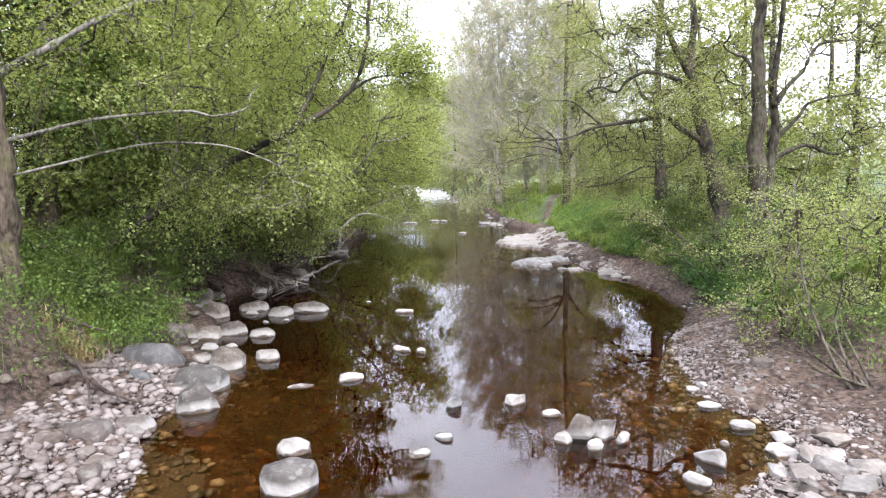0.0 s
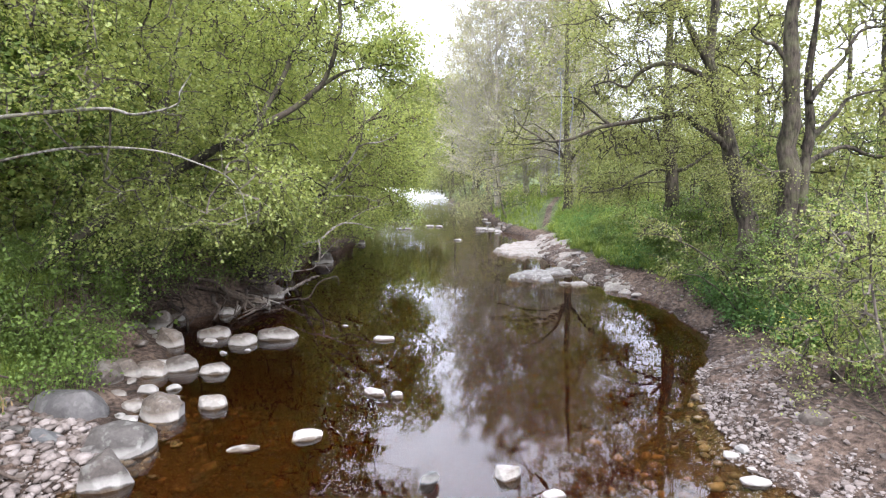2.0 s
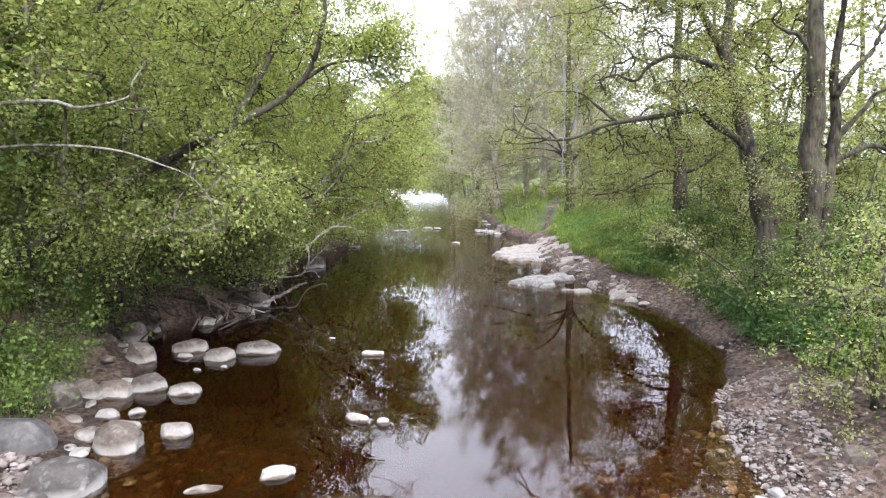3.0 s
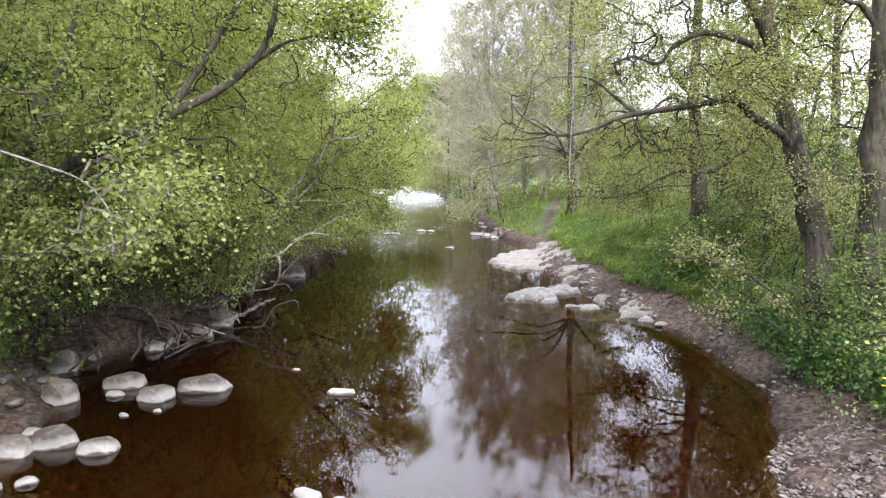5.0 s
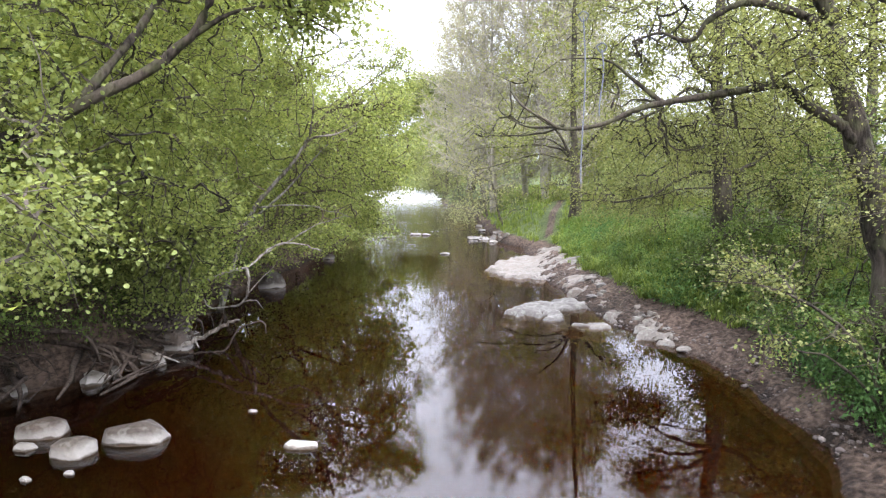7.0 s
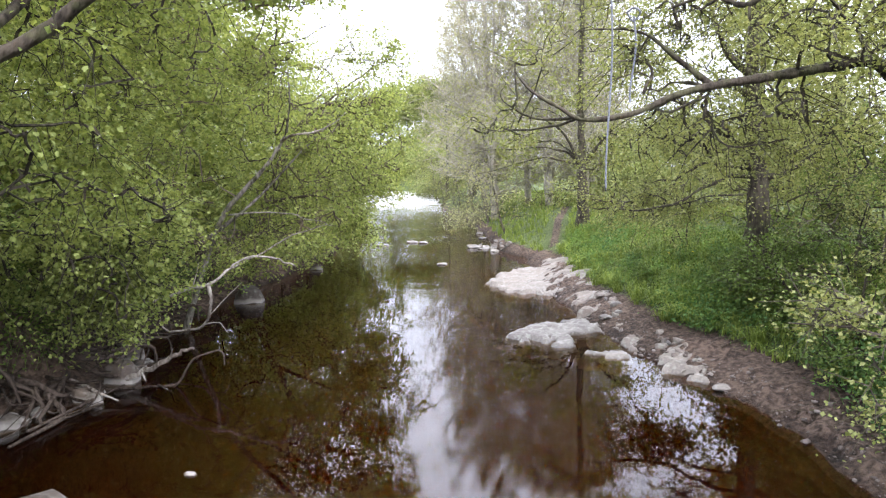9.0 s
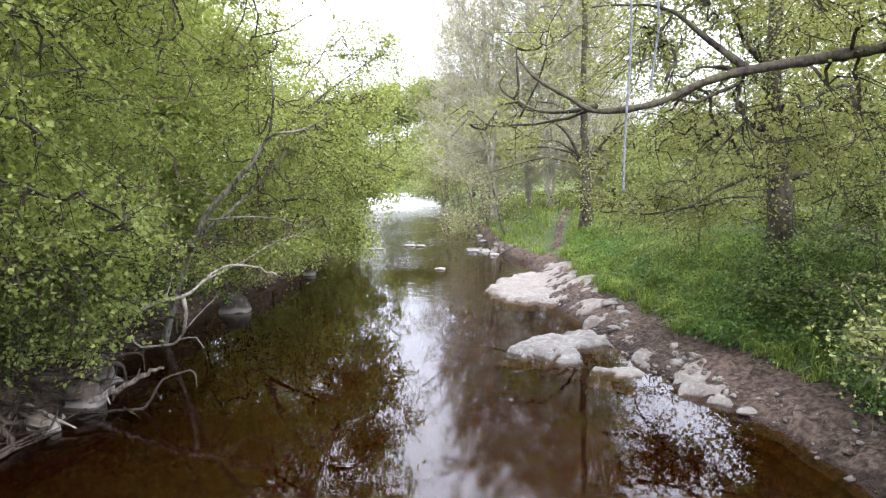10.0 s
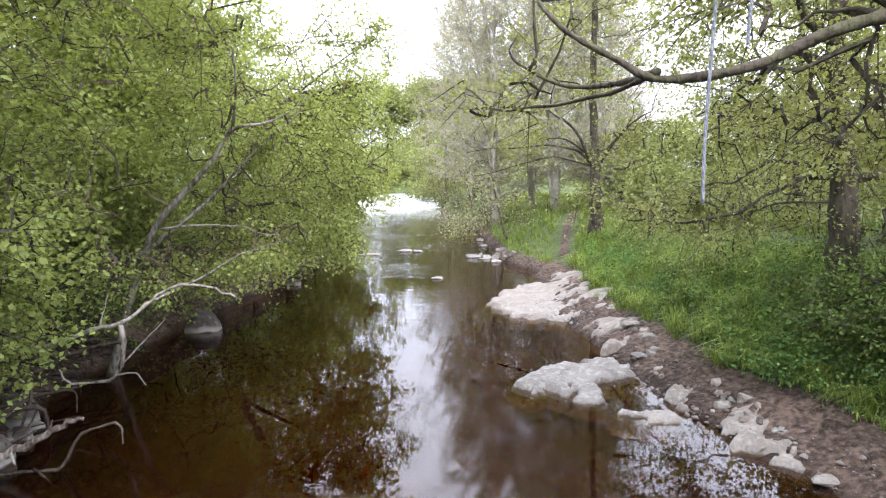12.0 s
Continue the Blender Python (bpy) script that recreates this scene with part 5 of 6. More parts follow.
def slab(outline, top, label, seed):
    """A ledge of bare rock with a ragged outline and a stepped, cracked top."""
    r = np.random.default_rng(seed)
    p = np.array(outline, float)
    ring = []
    for i in range(len(p)):
        a, b = p[i], p[(i + 1) % len(p)]
        for u in np.arange(6) / 6:
            ring.append(a + (b - a) * u + r.normal(size=2) * 0.06)
    ring = np.array(ring)
    lo, hi = ring.min(0) - 0.15, ring.max(0) + 0.15
    cell = max(0.035, float((hi - lo).max()) / 75)
    xs, ys = np.arange(lo[0], hi[0], cell), np.arange(lo[1], hi[1], cell)
    x, y = np.meshgrid(xs, ys)
    q = np.stack([x.ravel() + 0.06 * wave(x.ravel(), y.ravel(), 3.1) + 0.03 * wave(x.ravel(), y.ravel(), 8), y.ravel() + 0.06 * wave(y.ravel(), x.ravel(), 2.7) + 0.03 * wave(y.ravel(), x.ravel(), 7)], 1)
    best, inside = np.full(len(q), 1e9), np.zeros(len(q), bool)
    for a, b in zip(ring, np.roll(ring, -1, 0)):
        d = b - a
        u = np.clip(((q - a) @ d) / (d @ d), 0, 1)
        best = np.minimum(best, np.linalg.norm(q - a - u[:, None] * d, axis=1))
        cross = (a[1] > q[:, 1]) != (b[1] > q[:, 1])
        with np.errstate(divide="ignore", invalid="ignore"):
            inside ^= cross & (q[:, 0] < d[0] * (q[:, 1] - a[1]) / d[1] + a[0])
    s = np.where(inside, best, -best)
    rough = np.array([noise.noise(Vector((a * 2.2, b * 2.2, seed))) + 0.5 * noise.noise(Vector((a * 7, b * 7, seed + 5))) for a, b in q])
    step = np.floor((rough * 1.1 + 0.25 * wave(q[:, 0], q[:, 1], 1.1)) * 3) / 3
    crack = np.array([abs(noise.noise(Vector((a * 1.6 + 4, b * 1.6, seed + 9)))) for a, b in q])
    lump = np.array([noise.noise(Vector((a * 1.5, b * 1.5, seed + 20))) + 0.35 * noise.noise(Vector((a * 4.2, b * 4.2, seed + 30))) for a, b in q])
    inner = np.clip(s / 0.06, 0, 1)
    z = top * 0.5 + 0.035 * lump + 0.04 * step + 0.014 * rough - 0.09 * np.clip(1 - crack / 0.035, 0, 1)
    z = np.maximum(z, land(x.ravel(), y.ravel()) + 0.012 + 0.04 * lump + 0.03 * step)
    z = -0.14 + (z + 0.14) * inner ** 0.5
    z = np.where(s < 0, -0.16, np.maximum(z, -0.14))
    w = len(xs)
    i, j = np.meshgrid(np.arange(len(ys) - 1), np.arange(w - 1), indexing="ij")
    quads = np.stack([i * w + j, i * w + j + 1, (i + 1) * w + j + 1, (i + 1) * w + j], -1).reshape(-1, 4)
    quads = quads[(s[quads] > -0.09).all(1)]
    m = Mesh()
    m.add(np.column_stack([x.ravel(), y.ravel(), z]), None, quads)
    ob = new("rock_ledge", m.make("rock_ledge", M_SLAB, True))
    return tagged(ob, label, "rock", "bedrock ledges")


slab([(-1.63, 20.4), (-1.4, 21.5), (-0.9, 22.6), (-0.1, 23.5), (0.6, 23.6), (1.0, 22.3), (1.2, 21.2), (1.05, 19.8), (0.85, 19.0), (0.45, 19.2), (-0.05, 19.0), (-0.35, 19.35), (-0.9, 19.25), (-1.2, 19.9)], 0.15, "broad pale bedrock ledge jutting into the river", 1)
slab([(-0.66, 15.85), (-0.4, 16.35), (0.05, 16.8), (0.55, 16.95), (0.95, 16.5), (0.8, 16.15), (0.45, 15.9), (0.45, 15.2), (0.25, 15.3), (0.0, 15.55), (-0.3, 15.6), (-0.5, 15.4)], 0.15, "ragged pale bedrock ledge at the water's edge", 2)
slab([(0.55, 14.92), (0.68, 15.12), (0.91, 15.13), (1.28, 15.13), (1.2, 14.75), (0.86, 14.75)], 0.11, "low pale ledge just above the water", 3)
slab([(1.52, 14.4), (1.65, 14.95), (1.95, 15.05), (2.08, 14.5), (2.05, 13.75), (1.85, 13.85), (1.7, 14.15)], 0.17, "pale ledge sloping into the dark water", 4)
slab([(0.3, 18.5), (0.62, 18.85), (1.1, 18.5), (1.0, 17.95), (0.55, 17.9)], 0.24, "small pale ledge on the muddy shore", 5)
slab([(0.5, 17.35), (0.78, 17.7), (1.12, 17.45), (0.95, 17.05), (0.64, 17.0)], 0.24, "small pale ledge on the muddy shore", 6)
slab([(1.28, 15.96), (1.5, 15.58), (1.55, 14.99), (1.3, 15.04), (1.06, 15.54)], 0.2, "broken pale ledge at the edge of the mud", 7)


for k in range(34):
    u = rng.random()
    x, y = float(np.interp(u, [0, 0.45, 1], [1.05, 1.15, 2.05])) + 0.28 * rng.random() - 0.12, 18.6 - 4.6 * u + 0.2 * rng.normal()
    boulder(x, y, 0.1 + 0.26 * rng.random() ** 2, 0.04 + 0.05 * rng.random(), "flat pale stone broken off the bedrock ledges", 180 * rng.random(), 0.65, M_SLAB, 8, group="stones by the ledges", z=max(0.0, land_at(x, y) - 0.01))


def scatter_stones(name, label, mat, points, sizes, lift=0.25):
    bm = bmesh.new()
    bmesh.ops.create_icosphere(bm, subdivisions=1, radius=0.5)
    bv = np.array([v.co[:] for v in bm.verts])
    bf = np.array([[v.index for v in f.verts] for f in bm.faces])
    bm.free()
    count = len(points)
    v = bv[None] * (1 + 0.24 * rng.normal(size=(count, len(bv), 1)).clip(-1.4, 1.4))
    v = v * np.stack([np.ones(count), 0.6 + 0.3 * rng.random(count), 0.35 + 0.3 * rng.random(count)], 1)[:, None] * sizes[:, None, None]
    a = rng.random(count) * 2 * np.pi
    c, s = np.cos(a)[:, None], np.sin(a)[:, None]
    v = np.stack([v[..., 0] * c - v[..., 1] * s, v[..., 0] * s + v[..., 1] * c, v[..., 2]], -1)
    z = land(points[:, 0], points[:, 1]) + sizes * lift * 0.5
    v += np.column_stack([points, z])[:, None]
    m = Mesh()
    m.add(v.reshape(-1, 3), (bf[None] + np.arange(count)[:, None, None] * len(bv)).reshape(-1, 3))
    return tagged(new(name, m.make(name, mat, "eastern" not in label)), label, "gravel", kind="stuff")


def strip(count, x0, x1, y0, y1, lo, hi):
    p = np.column_stack([x0 + (x1 - x0) * rng.random(count), y0 + (y1 - y0) * rng.random(count)])
    s, _ = shore_distance(p[:, 0], p[:, 1])
    return p[(s > lo) & (s < hi)]


p = strip(14000, -5.2, -2.2, 2.2, 6.4, -0.05, 1.15)[:3600]
scatter_stones("pebbles", "pale grey pebbles heaped on the western beach", M_PEBBLE, p, 0.03 + 0.13 * rng.random(len(p)) ** 4)
p = strip(20000, 1.8, 4.4, 3.0, 9.4, -0.05, 1.25)
p = p[(shore_distance(p[:, 0], p[:, 1])[0] < 0.8) | (p[:, 1] < 5.4) | (rng.random(len(p)) < 0.2)][:4200]
scatter_stones("pebbles", "pale pinkish gravel on the eastern beach", M_PEBBLE, p, (0.016 + 0.075 * rng.random(len(p)) ** 4) * np.clip(1.3 - 0.12 * (p[:, 1] - 5), 0.5, 1.0))
p = strip(24000, 1.8, 3.6, 3.0, 9.6, -0.08, 0.75)[:5200]
scatter_stones("pebbles", "fine pale shingle along the eastern waterline", M_PEBBLE, p, 0.012 + 0.035 * rng.random(len(p)) ** 2)
p = strip(6000, 0.0, 3.4, 10.4, 24, 0.0, 0.5)[:900]
scatter_stones("pebbles", "small stones trodden into the muddy shore", M_PEBBLE, p, 0.02 + 0.08 * rng.random(len(p)) ** 4)
p = strip(12000, -4.0, 2.6, 2.4, 8.5, -1.5, 0.0)[:3200]
scatter_stones("river_bed_stones", "brown stones on the shallow river bed", M_BEDSTONE, p, 0.025 + 0.13 * rng.random(len(p)) ** 3.5)
cobbles = [rock_mesh(900 + k, detail=2, facets=6) for k in range(6)]
for me in cobbles:
    me.materials.append(M_ROCK)
spots = np.concatenate([strip(300, -5.0, -2.6, 3.0, 8.4, -0.1, 1.5)[:60], strip(300, 2.0, 3.6, 3.4, 7.0, -0.1, 1.0)[:12], strip(300, -6.4, -4.6, 8.0, 11, -0.3, 0.5)[:14]])
for k, (x, y) in enumerate(spots):
    w2 = 0.1 + 0.17 * rng.random() ** 2
    ob = new("cobble", cobbles[k % 6])
    ob.scale, ob.rotation_euler = (w2, w2 * 0.75, w2 * 0.5), (0, 0, 6.28 * rng.random())
    ob.location = (x, y, land_at(x, y) + w2 * 0.14)
    tagged(ob, "rounded grey cobble lying among the pebbles", "rock", "cobbles on the beaches")

# ---- dead wood ----


def dead_wood(name, label, lines, mat, category="driftwood"):
    base = Vector(lines[0][0])
    root = thing(name, base, label, category)
    for k, (*points, r0) in enumerate(lines):
        m = Mesh()
        lp = smooth_path(points, 5)
        lp[1:] += rng.normal(size=(len(lp) - 1, 3)) * r0 * 0.25
        m.tube(lp - np.array(base), np.linspace(r0, r0 * 0.35, len(lp)) * (1 + 0.12 * rng.normal(size=len(lp))), 8)
        part("stem" if not k else "branch", m, mat, root, smooth=True)
    return root


dead_wood("driftwood_log", "bleached grey log lodged in the roots over the water",
          [[(-7.2, 12.2, 0.2), (-6.4, 12.5, 0.1), (-5.7, 12.8, 0.0), (-5.2, 12.9, 0.08), (-4.75, 12.95, 0.28), (-4.5, 13.05, 0.4), (-4.3, 13.1, 0.47), 0.055], [(-4.95, 12.92, 0.2), (-4.85, 12.85, 0.1), 0.018], [(-4.6, 13.0, 0.36), (-4.5, 12.95, 0.5), 0.014],
           [(-6.3, 12.4, 0.25), (-5.7, 12.5, 0.22), (-5.2, 12.4, 0.12), (-4.8, 12.3, 0.06), 0.03]], M_DEAD)
dead_wood("driftwood_branch", "grey forked branch half under water", [[(-5.3, 12.7, 0.02), (-4.75, 12.95, 0.0), (-4.5, 13.0, 0.04), (-4.31, 13.0, 0.32), (-4.1, 13.0, 0.43), (-3.88, 13.02, 0.47), (-3.84, 13.0, 0.3), 0.02], [(-4.75, 12.95, 0.02), (-4.4, 12.8, -0.03), 0.016]], M_ROOT)
dead_wood("dead_branch", "bone-white dead branch arching down to the water",
          [[(-6.3, 14.0, 0.7), (-5.7, 14.1, 0.82), (-5.35, 14.1, 0.92), (-4.93, 14.1, 1.05), (-4.7, 14.15, 1.1), (-4.62, 14.35, 1.2), (-4.4, 14.6, 1.4), (-4.0, 14.6, 1.43), (-3.57, 14.6, 1.3), 0.03],
           [(-4.72, 14.15, 1.08), (-4.69, 14.15, 0.87), (-4.74, 14.15, 0.66), (-4.87, 14.15, 0.47), (-5.17, 14.15, 0.41), (-5.45, 14.15, 0.4), (-5.54, 14.15, 0.55), 0.026],
           [(-4.76, 14.16, 0.62), (-4.58, 14.3, 0.84), (-4.29, 14.3, 1.1), 0.012], [(-4.85, 14.15, 0.5), (-4.62, 14.2, 0.52), (-4.5, 14.2, 0.38), 0.012], [(-4.6, 14.4, 1.25), (-4.5, 15.4, 1.4), (-4.03, 15.5, 1.66), (-3.42, 15.5, 1.84), 0.016], [(-4.93, 14.1, 1.06), (-4.88, 14.2, 1.4), 0.009]], M_DEAD)
dead_wood("driftwood_branch", "pale dead branch lying over the beach boulders", [[(-5.0, 5.7, 0.55), (-4.5, 5.5, 0.42), (-4.0, 5.25, 0.3), (-3.5, 5.15, 0.2), 0.035], [(-4.5, 5.5, 0.42), (-4.1, 5.6, 0.4), 0.02], [(-4.3, 5.4, 0.36), (-3.9, 4.95, 0.25), 0.02]], M_ROOT)
dead_wood("root_stump", "weathered root torn from the bank", [[(-5.7, 6.3, 0.95), (-5.2, 6.2, 0.75), (-4.9, 6.0, 0.5), 0.06], [(-5.2, 6.2, 0.75), (-4.8, 6.3, 0.6), 0.03], [(-5.4, 6.2, 0.85), (-5.2, 5.8, 0.6), 0.03]], M_ROOT)
for x, y, turn, size in ((2.95, 11.9, 30, 0.7), (2.85, 12.7, 150, 0.55), (2.3, 14.6, 20, 0.5), (1.75, 16.2, 130, 0.45), (3.1, 10.3, 75, 0.5), (3.0, 8.6, 10, 0.5), (-4.7, 5.0, 60, 0.5), (-4.35, 4.75, 140, 0.4)):
    d = np.array([np.cos(radians(turn)), np.sin(radians(turn))]) * size
    line = [(x + d[0] * u, y + d[1] * u + 0.05 * np.sin(u * 5), land_at(x + d[0] * u, y + d[1] * u) + 0.02 + 0.03 * (u > 0.6)) for u in (0, 0.35, 0.7, 1)]
    side = [line[1], (line[1][0] + 0.2 * d[1], line[1][1] - 0.2 * d[0], line[1][2] + 0.05)]
    dead_wood("fallen_twig", "thin dead twig lying on the muddy shore", [[*line, 0.011], [*side, 0.006]], M_BARK_DARK, "twig")
roots = Mesh()
for k in range(80):
    y = 10.4 + 5.2 * rng.random()
    x = float(np.interp(y, [10.4, 11.1, 11.9, 12.5, 13.4, 15.6], [-6.2, -6.0, -5.5, -5.3, -5.7, -6.4])) + 0.1 - 0.5 * rng.random()
    z = 0.15 + 0.55 * rng.random()
    a = np.array([x - 0.3, y, z + 0.1])
    b = a + [0.35 + 0.35 * rng.random(), 0.55 * rng.normal(), -0.25 * rng.random()]
    c = b + [0.15 * rng.random(), 0.45 * rng.normal(), -0.35 * rng.random()]
    lp = smooth_path([a, (a + b) / 2 + rng.normal(size=3) * 0.08, b, c], 4)
    lp[:, 2] = np.maximum(lp[:, 2], -0.05)
    r0 = 0.01 + 0.045 * rng.random() ** 2
    if y > 11.2 and y < 13.4 and k % 2:
        lp[:, 2] = np.maximum(lp[:, 2] - 0.25, 0.03) + 0.04 * rng.random()
    roots.tube(lp, np.linspace(r0, r0 * 0.3, len(lp)), 5)
for k in range(16):
    y = 11.4 + 2.6 * rng.random()
    x = float(np.interp(y, [10.4, 11.1, 11.9, 12.5, 13.4, 15.6], [-6.2, -6.0, -5.5, -5.3, -5.7, -6.4])) + 0.3 - 0.5 * rng.random()
    boulder(x, y, 0.14 + 0.26 * rng.random(), 0.08 + 0.12 * rng.random(), "brown stone wedged among the washed-out roots", 90 * rng.random(), 0.7, M_ROCK, 6, group="stones under the bank", z=max(0.0, land_at(x, y) - 0.03))
tagged(new("bank_roots", roots.make("bank_roots", M_ROOT, True)), "tangle of washed-out tree roots under the bank", "roots", kind="stuff")

# ---- rope ----
for label, x, y, z1, z0 in (("frayed pale blue rope hanging from the oak limb", 0.62, 11.35, 4.05, 2.42), ("short blue rope end tied to the oak limb", 0.8, 11.4, 3.75, 3.1)):
    rope = thing("rope_swing", (x, y, z1), label, "rope")
    m = Mesh()
    t = np.linspace(0, 1, 60)
    for k in range(3):
        ph = t * 60 + k * 2.094
        m.tube(np.column_stack([0.004 * np.cos(ph) + 0.02 * np.sin(t * 5), 0.004 * np.sin(ph), -(z1 - z0) * t]), np.full(60, 0.0045), 5)
    part("cord", m, M_ROPE, rope, smooth=True)
    m = Mesh()
    m.tube(smooth_path([(-0.05, 0, 0.03), (0, -0.04, 0.05), (0.05, 0, 0.02), (0, 0.04, -0.03), (-0.05, 0, 0.03)], 4), np.full(17, 0.007), 6)
    part("knot", m, M_ROPE, rope, smooth=True)

# ---- grass and herbs ----


def grass(name, label, points, heights, mat, lean=0.5, per=9, width=0.0045):
    z = land(points[:, 0], points[:, 1])
    root = np.repeat(np.column_stack([points, z - 0.02]), per, 0) + rng.normal(size=(len(points) * per, 3)) * [0.045, 0.045, 0]
    h = np.repeat(heights, per) * (0.35 + 0.9 * rng.random(len(root)))
    a = rng.random(len(root)) * 2 * np.pi
    tilt = lean * (0.2 + 1.3 * rng.random(len(a)))
    out = np.column_stack([np.cos(a), np.sin(a), np.zeros(len(a))]) * tilt[:, None]
    side = np.column_stack([-np.sin(a), np.cos(a), np.zeros(len(a))]) * (width * (0.7 + 0.8 * rng.random(len(a))))[:, None]
    mid = root + out * (0.3 * h)[:, None] + [0, 0, 1] * (0.62 * h)[:, None]
    tip = root + out * h[:, None] + [0, 0, 1] * (h * (1 - 0.45 * tilt))[:, None]
    v = np.stack([root - side, root + side, mid + side * 0.8, mid - side * 0.8, tip], 1).reshape(-1, 3)
    b = np.arange(len(root))[:, None] * 5
    m = Mesh()
    m.add(v, b + [3, 2, 4], b + [0, 1, 2, 3])
    return tagged(new(name, m.make(name, mat)), label, "grass", kind="stuff")


p = strip(60000, 0.4, 6.5, 5.0, 26, 0.8, 4.2)
s, _ = shore_distance(p[:, 0], p[:, 1])
tuft = wave(p[:, 0], p[:, 1], 2.3) + 0.4 * rng.normal(size=len(p))
keep = ((s > 2.3) | (p[:, 1] > 8.8)) & ((s > 1.0) | (tuft > 0.25))
p, s, tuft = p[keep][:2700], s[keep][:2700], tuft[keep][:2700]
tall = ((0.09 + 0.13 * np.clip(s - 0.5, 0, 1.2)) * (1 + 0.7 * tuft.clip(-0.6, 1)) + 0.1 * rng.random(len(p)) ** 2) * np.clip((p[:, 1] - 3) / 7, 0.5, 1)
lush = wave(p[:, 0] + 3, p[:, 1], 0.9) + 0.5 * rng.normal(size=len(p)) > -0.1
grass("bank_grass", "long fresh green grass on the eastern bank", p[lush], 1.0 * tall[lush], M_GRASS, 0.95, 26, 0.006)
grass("bank_grass", "short darker grass between the tufts", p[~lush], 0.75 * tall[~lush], M_GRASS, 1.0, 20, 0.006)
p = strip(60000, -3.5, 12, 24, 60, 0.3, 9)[:3200]
p = p[(np.abs(p[:, 0] - 0.1 - 0.05 * (p[:, 1] - 27)) > 0.35) | (p[:, 1] > 34)]
grass("bank_grass", "rough grass at the edge of the meadow", p, 0.14 + 0.2 * rng.random(len(p)), M_GRASS, per=9, width=0.009)
p = strip(30000, -7.5, -4.4, 5.5, 10.5, 1.2, 3.0)
p = p[(p[:, 1] > 6.7) | (p[:, 0] < -5.9)][:1300]
grass("bank_grass", "dark green grass on the western bank", p, 0.12 + 0.25 * rng.random(len(p)), M_GRASS)
p = np.column_stack([-5.05 + 0.12 * rng.normal(size=40), 6.0 + 0.1 * rng.normal(size=40)])
grass("dry_tussock", "straw-coloured dead grass tussock on the bank", p, 0.16 + 0.12 * rng.random(40), M_STRAW, 0.8, 10, 0.008)


def herbs(name, label, points, tall, size, mat, per=14, spread=0.12):
    z = land(points[:, 0], points[:, 1])
    h = tall * (0.5 + 0.7 * rng.random(len(points)))
    u = rng.random((len(points), per)) ** 0.6
    pos = np.column_stack([points, z])[:, None] + rng.normal(size=(len(points), per, 3)) * [spread, spread, 0.02]
    pos[..., 2] += h[:, None] * u
    pos = pos.reshape(-1, 3)
    axis = unit(len(pos)) + [0, 0, -0.1]
    m = Mesh()
    m.leaves(pos, axis, unit(len(pos)) * 0.5 + [0, 0, 0.9], size * (0.6 + 0.6 * rng.random(len(pos))), 0.34)
    m.sticks(np.column_stack([points, z - 0.03]), np.column_stack([points + 0.25 * h[:, None] * rng.normal(size=points.shape), z + 0.9 * h]), np.full(len(h), 0.0028), np.full(len(h), 0.0016))
    return tagged(new(name, m.make(name, mat)), label, "plant", kind="stuff")


def mounds(name, label, points, wide, tall, size, mat, per=70):
    """Leafy plants, each a low dome of overlapping leaves."""
    count = len(points)
    z = land(points[:, 0], points[:, 1])
    r, h = wide * (0.55 + 0.8 * rng.random(count)), tall * (0.5 + 0.9 * rng.random(count))
    d = unit(count * per).reshape(count, per, 3)
    d[..., 2] = np.abs(d[..., 2])
    shell = 0.55 + 0.5 * rng.random((count, per, 1)) ** 0.5
    pos = np.column_stack([points, z])[:, None] + d * shell * np.stack([r, r, h], 1)[:, None]
    pos, d = pos.reshape(-1, 3), d.reshape(-1, 3)
    axis = d * [1, 1, 0.2] + unit(len(d)) * 0.55 + [0, 0, -0.15]
    m = Mesh()
    m.leaves(pos, axis, d * 0.6 + unit(len(d)) * 0.3 + [0, 0, 0.6], size * (0.6 + 0.7 * rng.random(len(d))), 0.32)
    m.sticks(np.column_stack([points, z - 0.04]), np.column_stack([points + 0.05 * rng.normal(size=points.shape), z + 0.85 * h]), np.full(count, 0.005), np.full(count, 0.003))
    return tagged(new(name, m.make(name, mat)), label, "plant", kind="stuff")


def patch(count, x, y, r, edge=0.85):
    p = np.array([x, y]) + rng.normal(size=(count, 2)) * r * 0.5
    return p[shore_distance(p[:, 0], p[:, 1])[0] > edge]


herbs("nettle_patch", "lush green nettles on the eastern bank", patch(480, 3.3, 12.9, 0.8), 0.45, 0.055, M_NETTLE)
herbs("nettle_patch", "deep green nettles at the foot of the leaning oak", patch(420, 3.2, 11.0, 0.7, 0.45), 0.55, 0.055, M_NETTLE)
herbs("nettle_patch", "dense green weeds at the edge of the mud", patch(300, 3.1, 12.0, 0.6, 0.5), 0.45, 0.05, M_NETTLE)
herbs("nettle_patch", "green broad-leaved weeds at the foot of the bank", patch(300, 3.7, 10.0, 0.7), 0.32, 0.055, M_NETTLE)
herbs("nettle_patch", "leafy weeds along the grassy bank", patch(300, 3.4, 15.2, 1.0), 0.28, 0.04, M_LEAF_DARK)
herbs("nettle_patch", "bright leafy weeds by the trodden path", patch(260, 1.6, 21.5, 1.2), 0.3, 0.05, M_NETTLE)
herbs("nettle_patch", "bright green weeds below the straight oak", patch(320, 2.6, 15.6, 1.1), 0.35, 0.05, M_NETTLE)
herbs("nettle_patch", "leafy weeds on the bank above the ledge", patch(300, 2.6, 18.8, 1.4), 0.3, 0.045, M_LEAF_DARK)
p = strip(9000, -8.0, -4.6, 4.0, 17, 0.5, 2.6)
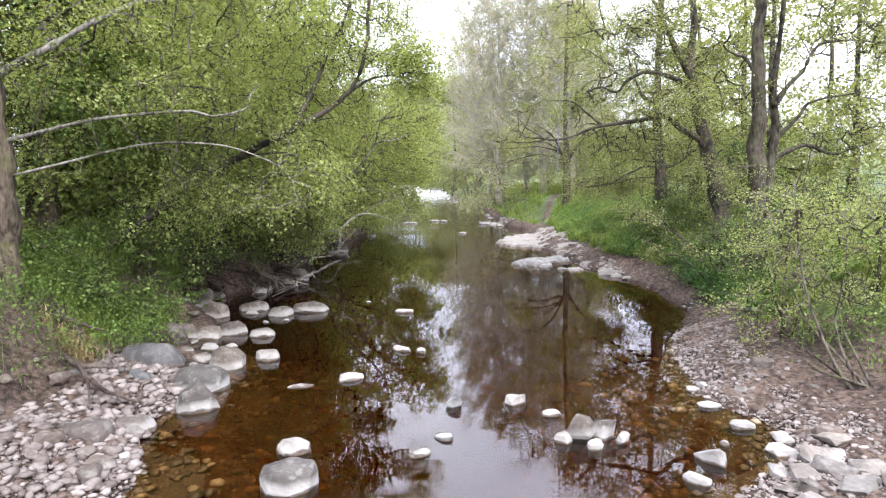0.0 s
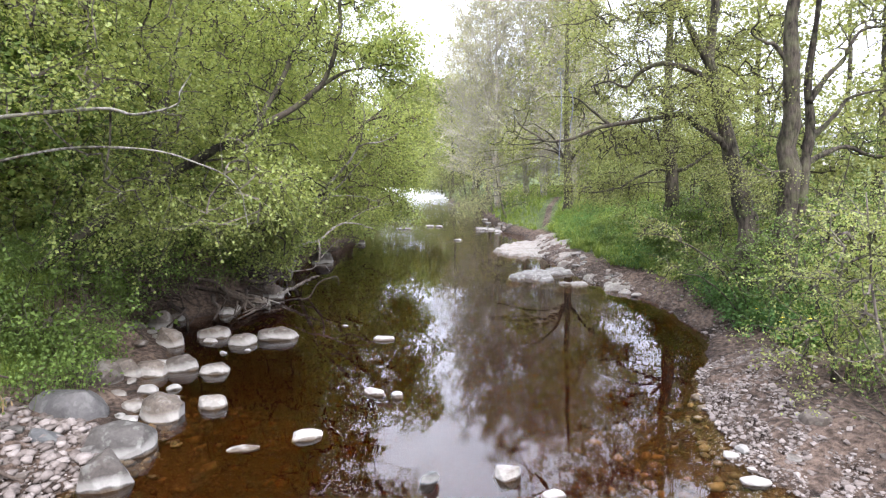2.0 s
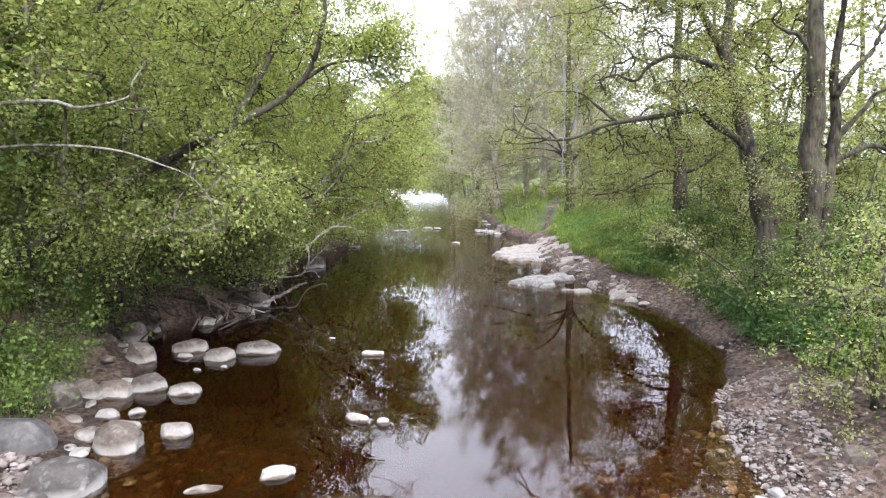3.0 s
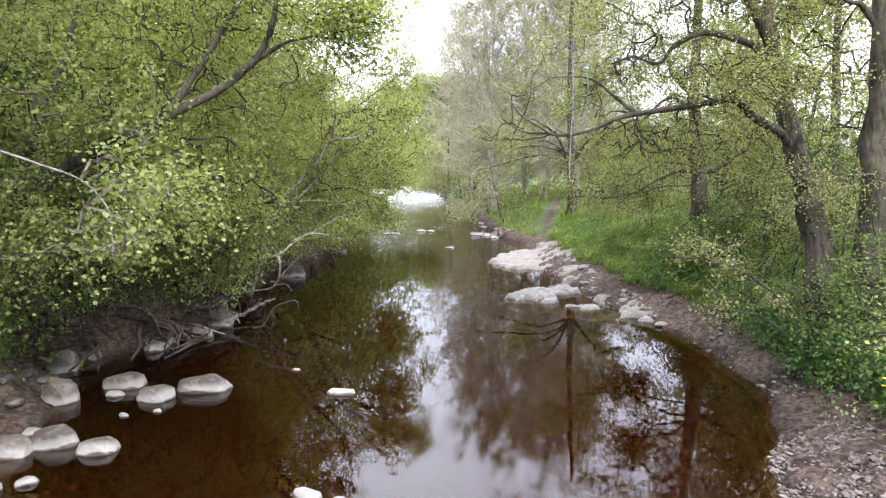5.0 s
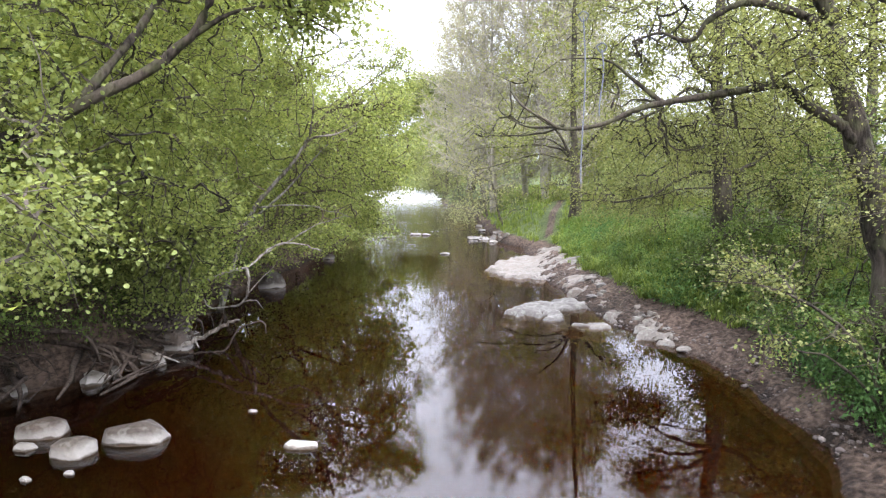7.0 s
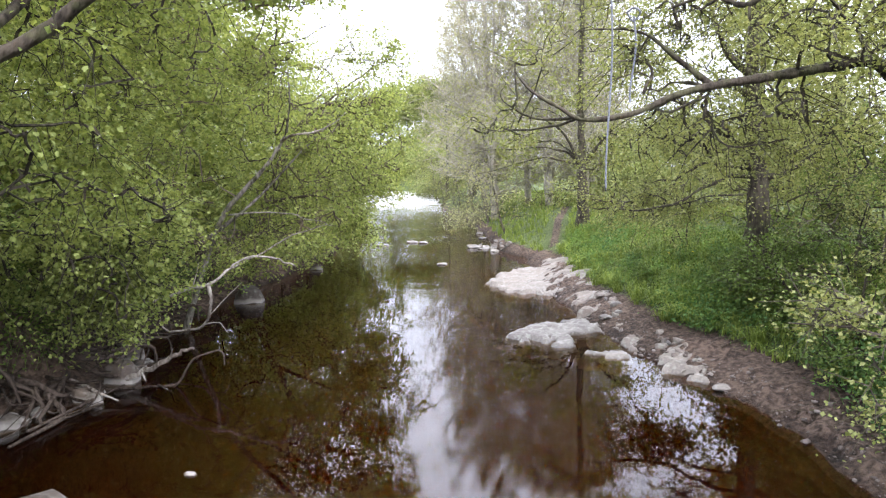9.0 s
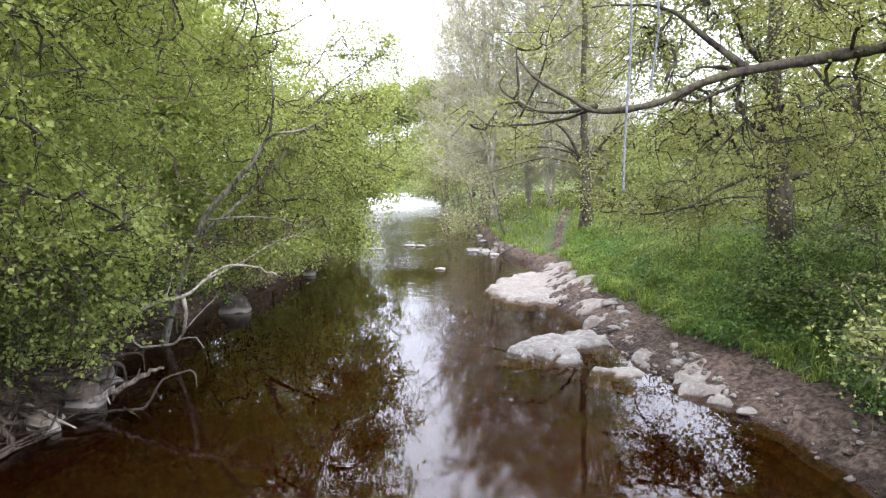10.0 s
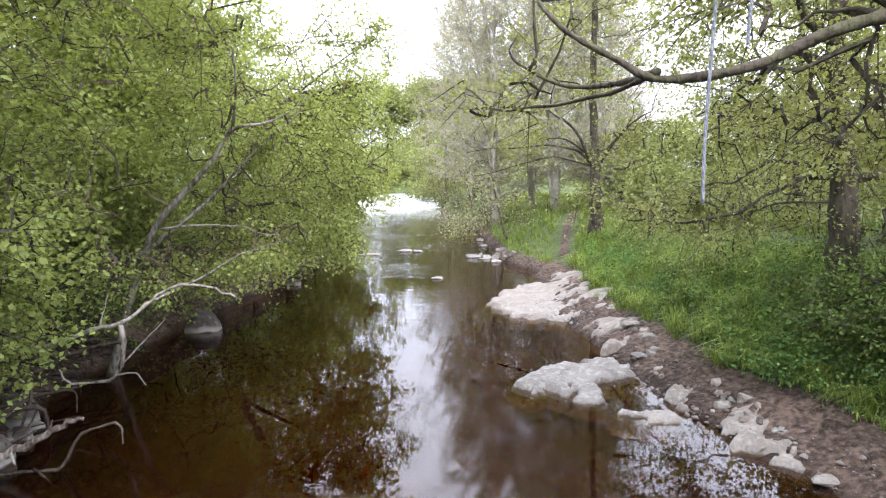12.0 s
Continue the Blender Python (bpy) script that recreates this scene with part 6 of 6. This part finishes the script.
p = p[(p[:, 1] > 6.9) | (p[:, 0] < -6.1) | (rng.random(len(p)) < 0.5)][:1800]
herbs("undergrowth", "dark leafy undergrowth on the western bank", p, 0.5, 0.045, M_LEAF_DARK, 26, 0.16)
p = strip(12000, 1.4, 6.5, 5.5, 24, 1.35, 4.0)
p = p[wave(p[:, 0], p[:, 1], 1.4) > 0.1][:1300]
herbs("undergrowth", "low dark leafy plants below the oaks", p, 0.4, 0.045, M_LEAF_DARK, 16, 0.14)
p = strip(9000, 0.2, 6.2, 9.0, 25, 1.2, 4.2)
p = p[~((p[:, 1] < 10.5) & (p[:, 0] < 3.4))]
tone = wave(p[:, 0] + 1.3, p[:, 1], 1.1) + 0.5 * rng.normal(size=len(p))
mounds("bank_herbs", "mounds of fresh green leafy herbs on the bank", p[tone > 0.15][:420], 0.19, 0.26, 0.052, M_HERB, 90)
mounds("bank_herbs", "mounds of deep green nettles on the bank", p[(tone <= 0.15) & (tone > -0.5)][:200], 0.2, 0.3, 0.05, M_NETTLE, 90)
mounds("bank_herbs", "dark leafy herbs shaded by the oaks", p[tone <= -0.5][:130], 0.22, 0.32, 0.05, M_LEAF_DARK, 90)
p = patch(90, 3.35, 11.3, 0.85, 0.7)
mounds("bank_herbs", "thick clump of bright nettles at the edge of the mud", p, 0.2, 0.42, 0.055, M_HERB, 90)
p = strip(20000, 0.2, 5.2, 9.4, 24, 1.0, 3.4)
p = p[wave(p[:, 0], p[:, 1] + 2, 1.9) + 0.3 * rng.normal(size=len(p)) > 0.45][:520]
grass("grass_tufts", "bright drooping tufts of fresh grass on the bank", p, 0.2 + 0.2 * rng.random(len(p)), M_TUFT, 1.0, 46, 0.0055)
p = patch(80, 3.4, 12.6, 0.6, 0.9)
mounds("bank_herbs", "bright clump of nettles spilling towards the mud", p, 0.18, 0.36, 0.05, M_HERB, 90)
p = patch(50, 3.55, 9.6, 0.6, 1.0)
mounds("bank_herbs", "leafy clump of weeds above the gravel", p, 0.18, 0.34, 0.06, M_HERB)
for x, y in ((3.35, 9.55), (3.42, 9.7), (3.3, 10.35), (3.5, 10.2), (3.2, 13.4), (3.3, 13.2), (3.6, 9.3), (3.25, 12.1), (3.4, 12.3), (3.3, 11.2), (2.2, 18.2), (2.5, 17.6)):
    z = land_at(x, y)
    flower = thing("yellow_flower", (x, y, z), "small bright yellow flower in the bank grass", "flower", "yellow flowers")
    m = Mesh()
    m.sticks([(0, 0, -0.02)], [(0.01, 0, 0.3)], [0.004], [0.003])
    stalk = part("stalk", m, M_NETTLE, flower)
    m = Mesh()
    a = np.arange(9) * 2 * np.pi / 9
    way = np.column_stack([np.cos(a), np.sin(a), np.full(9, 0.4)])
    m.leaves(np.tile([[0.01, 0, 0.3]], (9, 1)), way, np.tile([[0, 0, 1.0]], (9, 1)), np.full(9, 0.028), 0.3)
    part("petals", m, M_FLOWER, stalk)
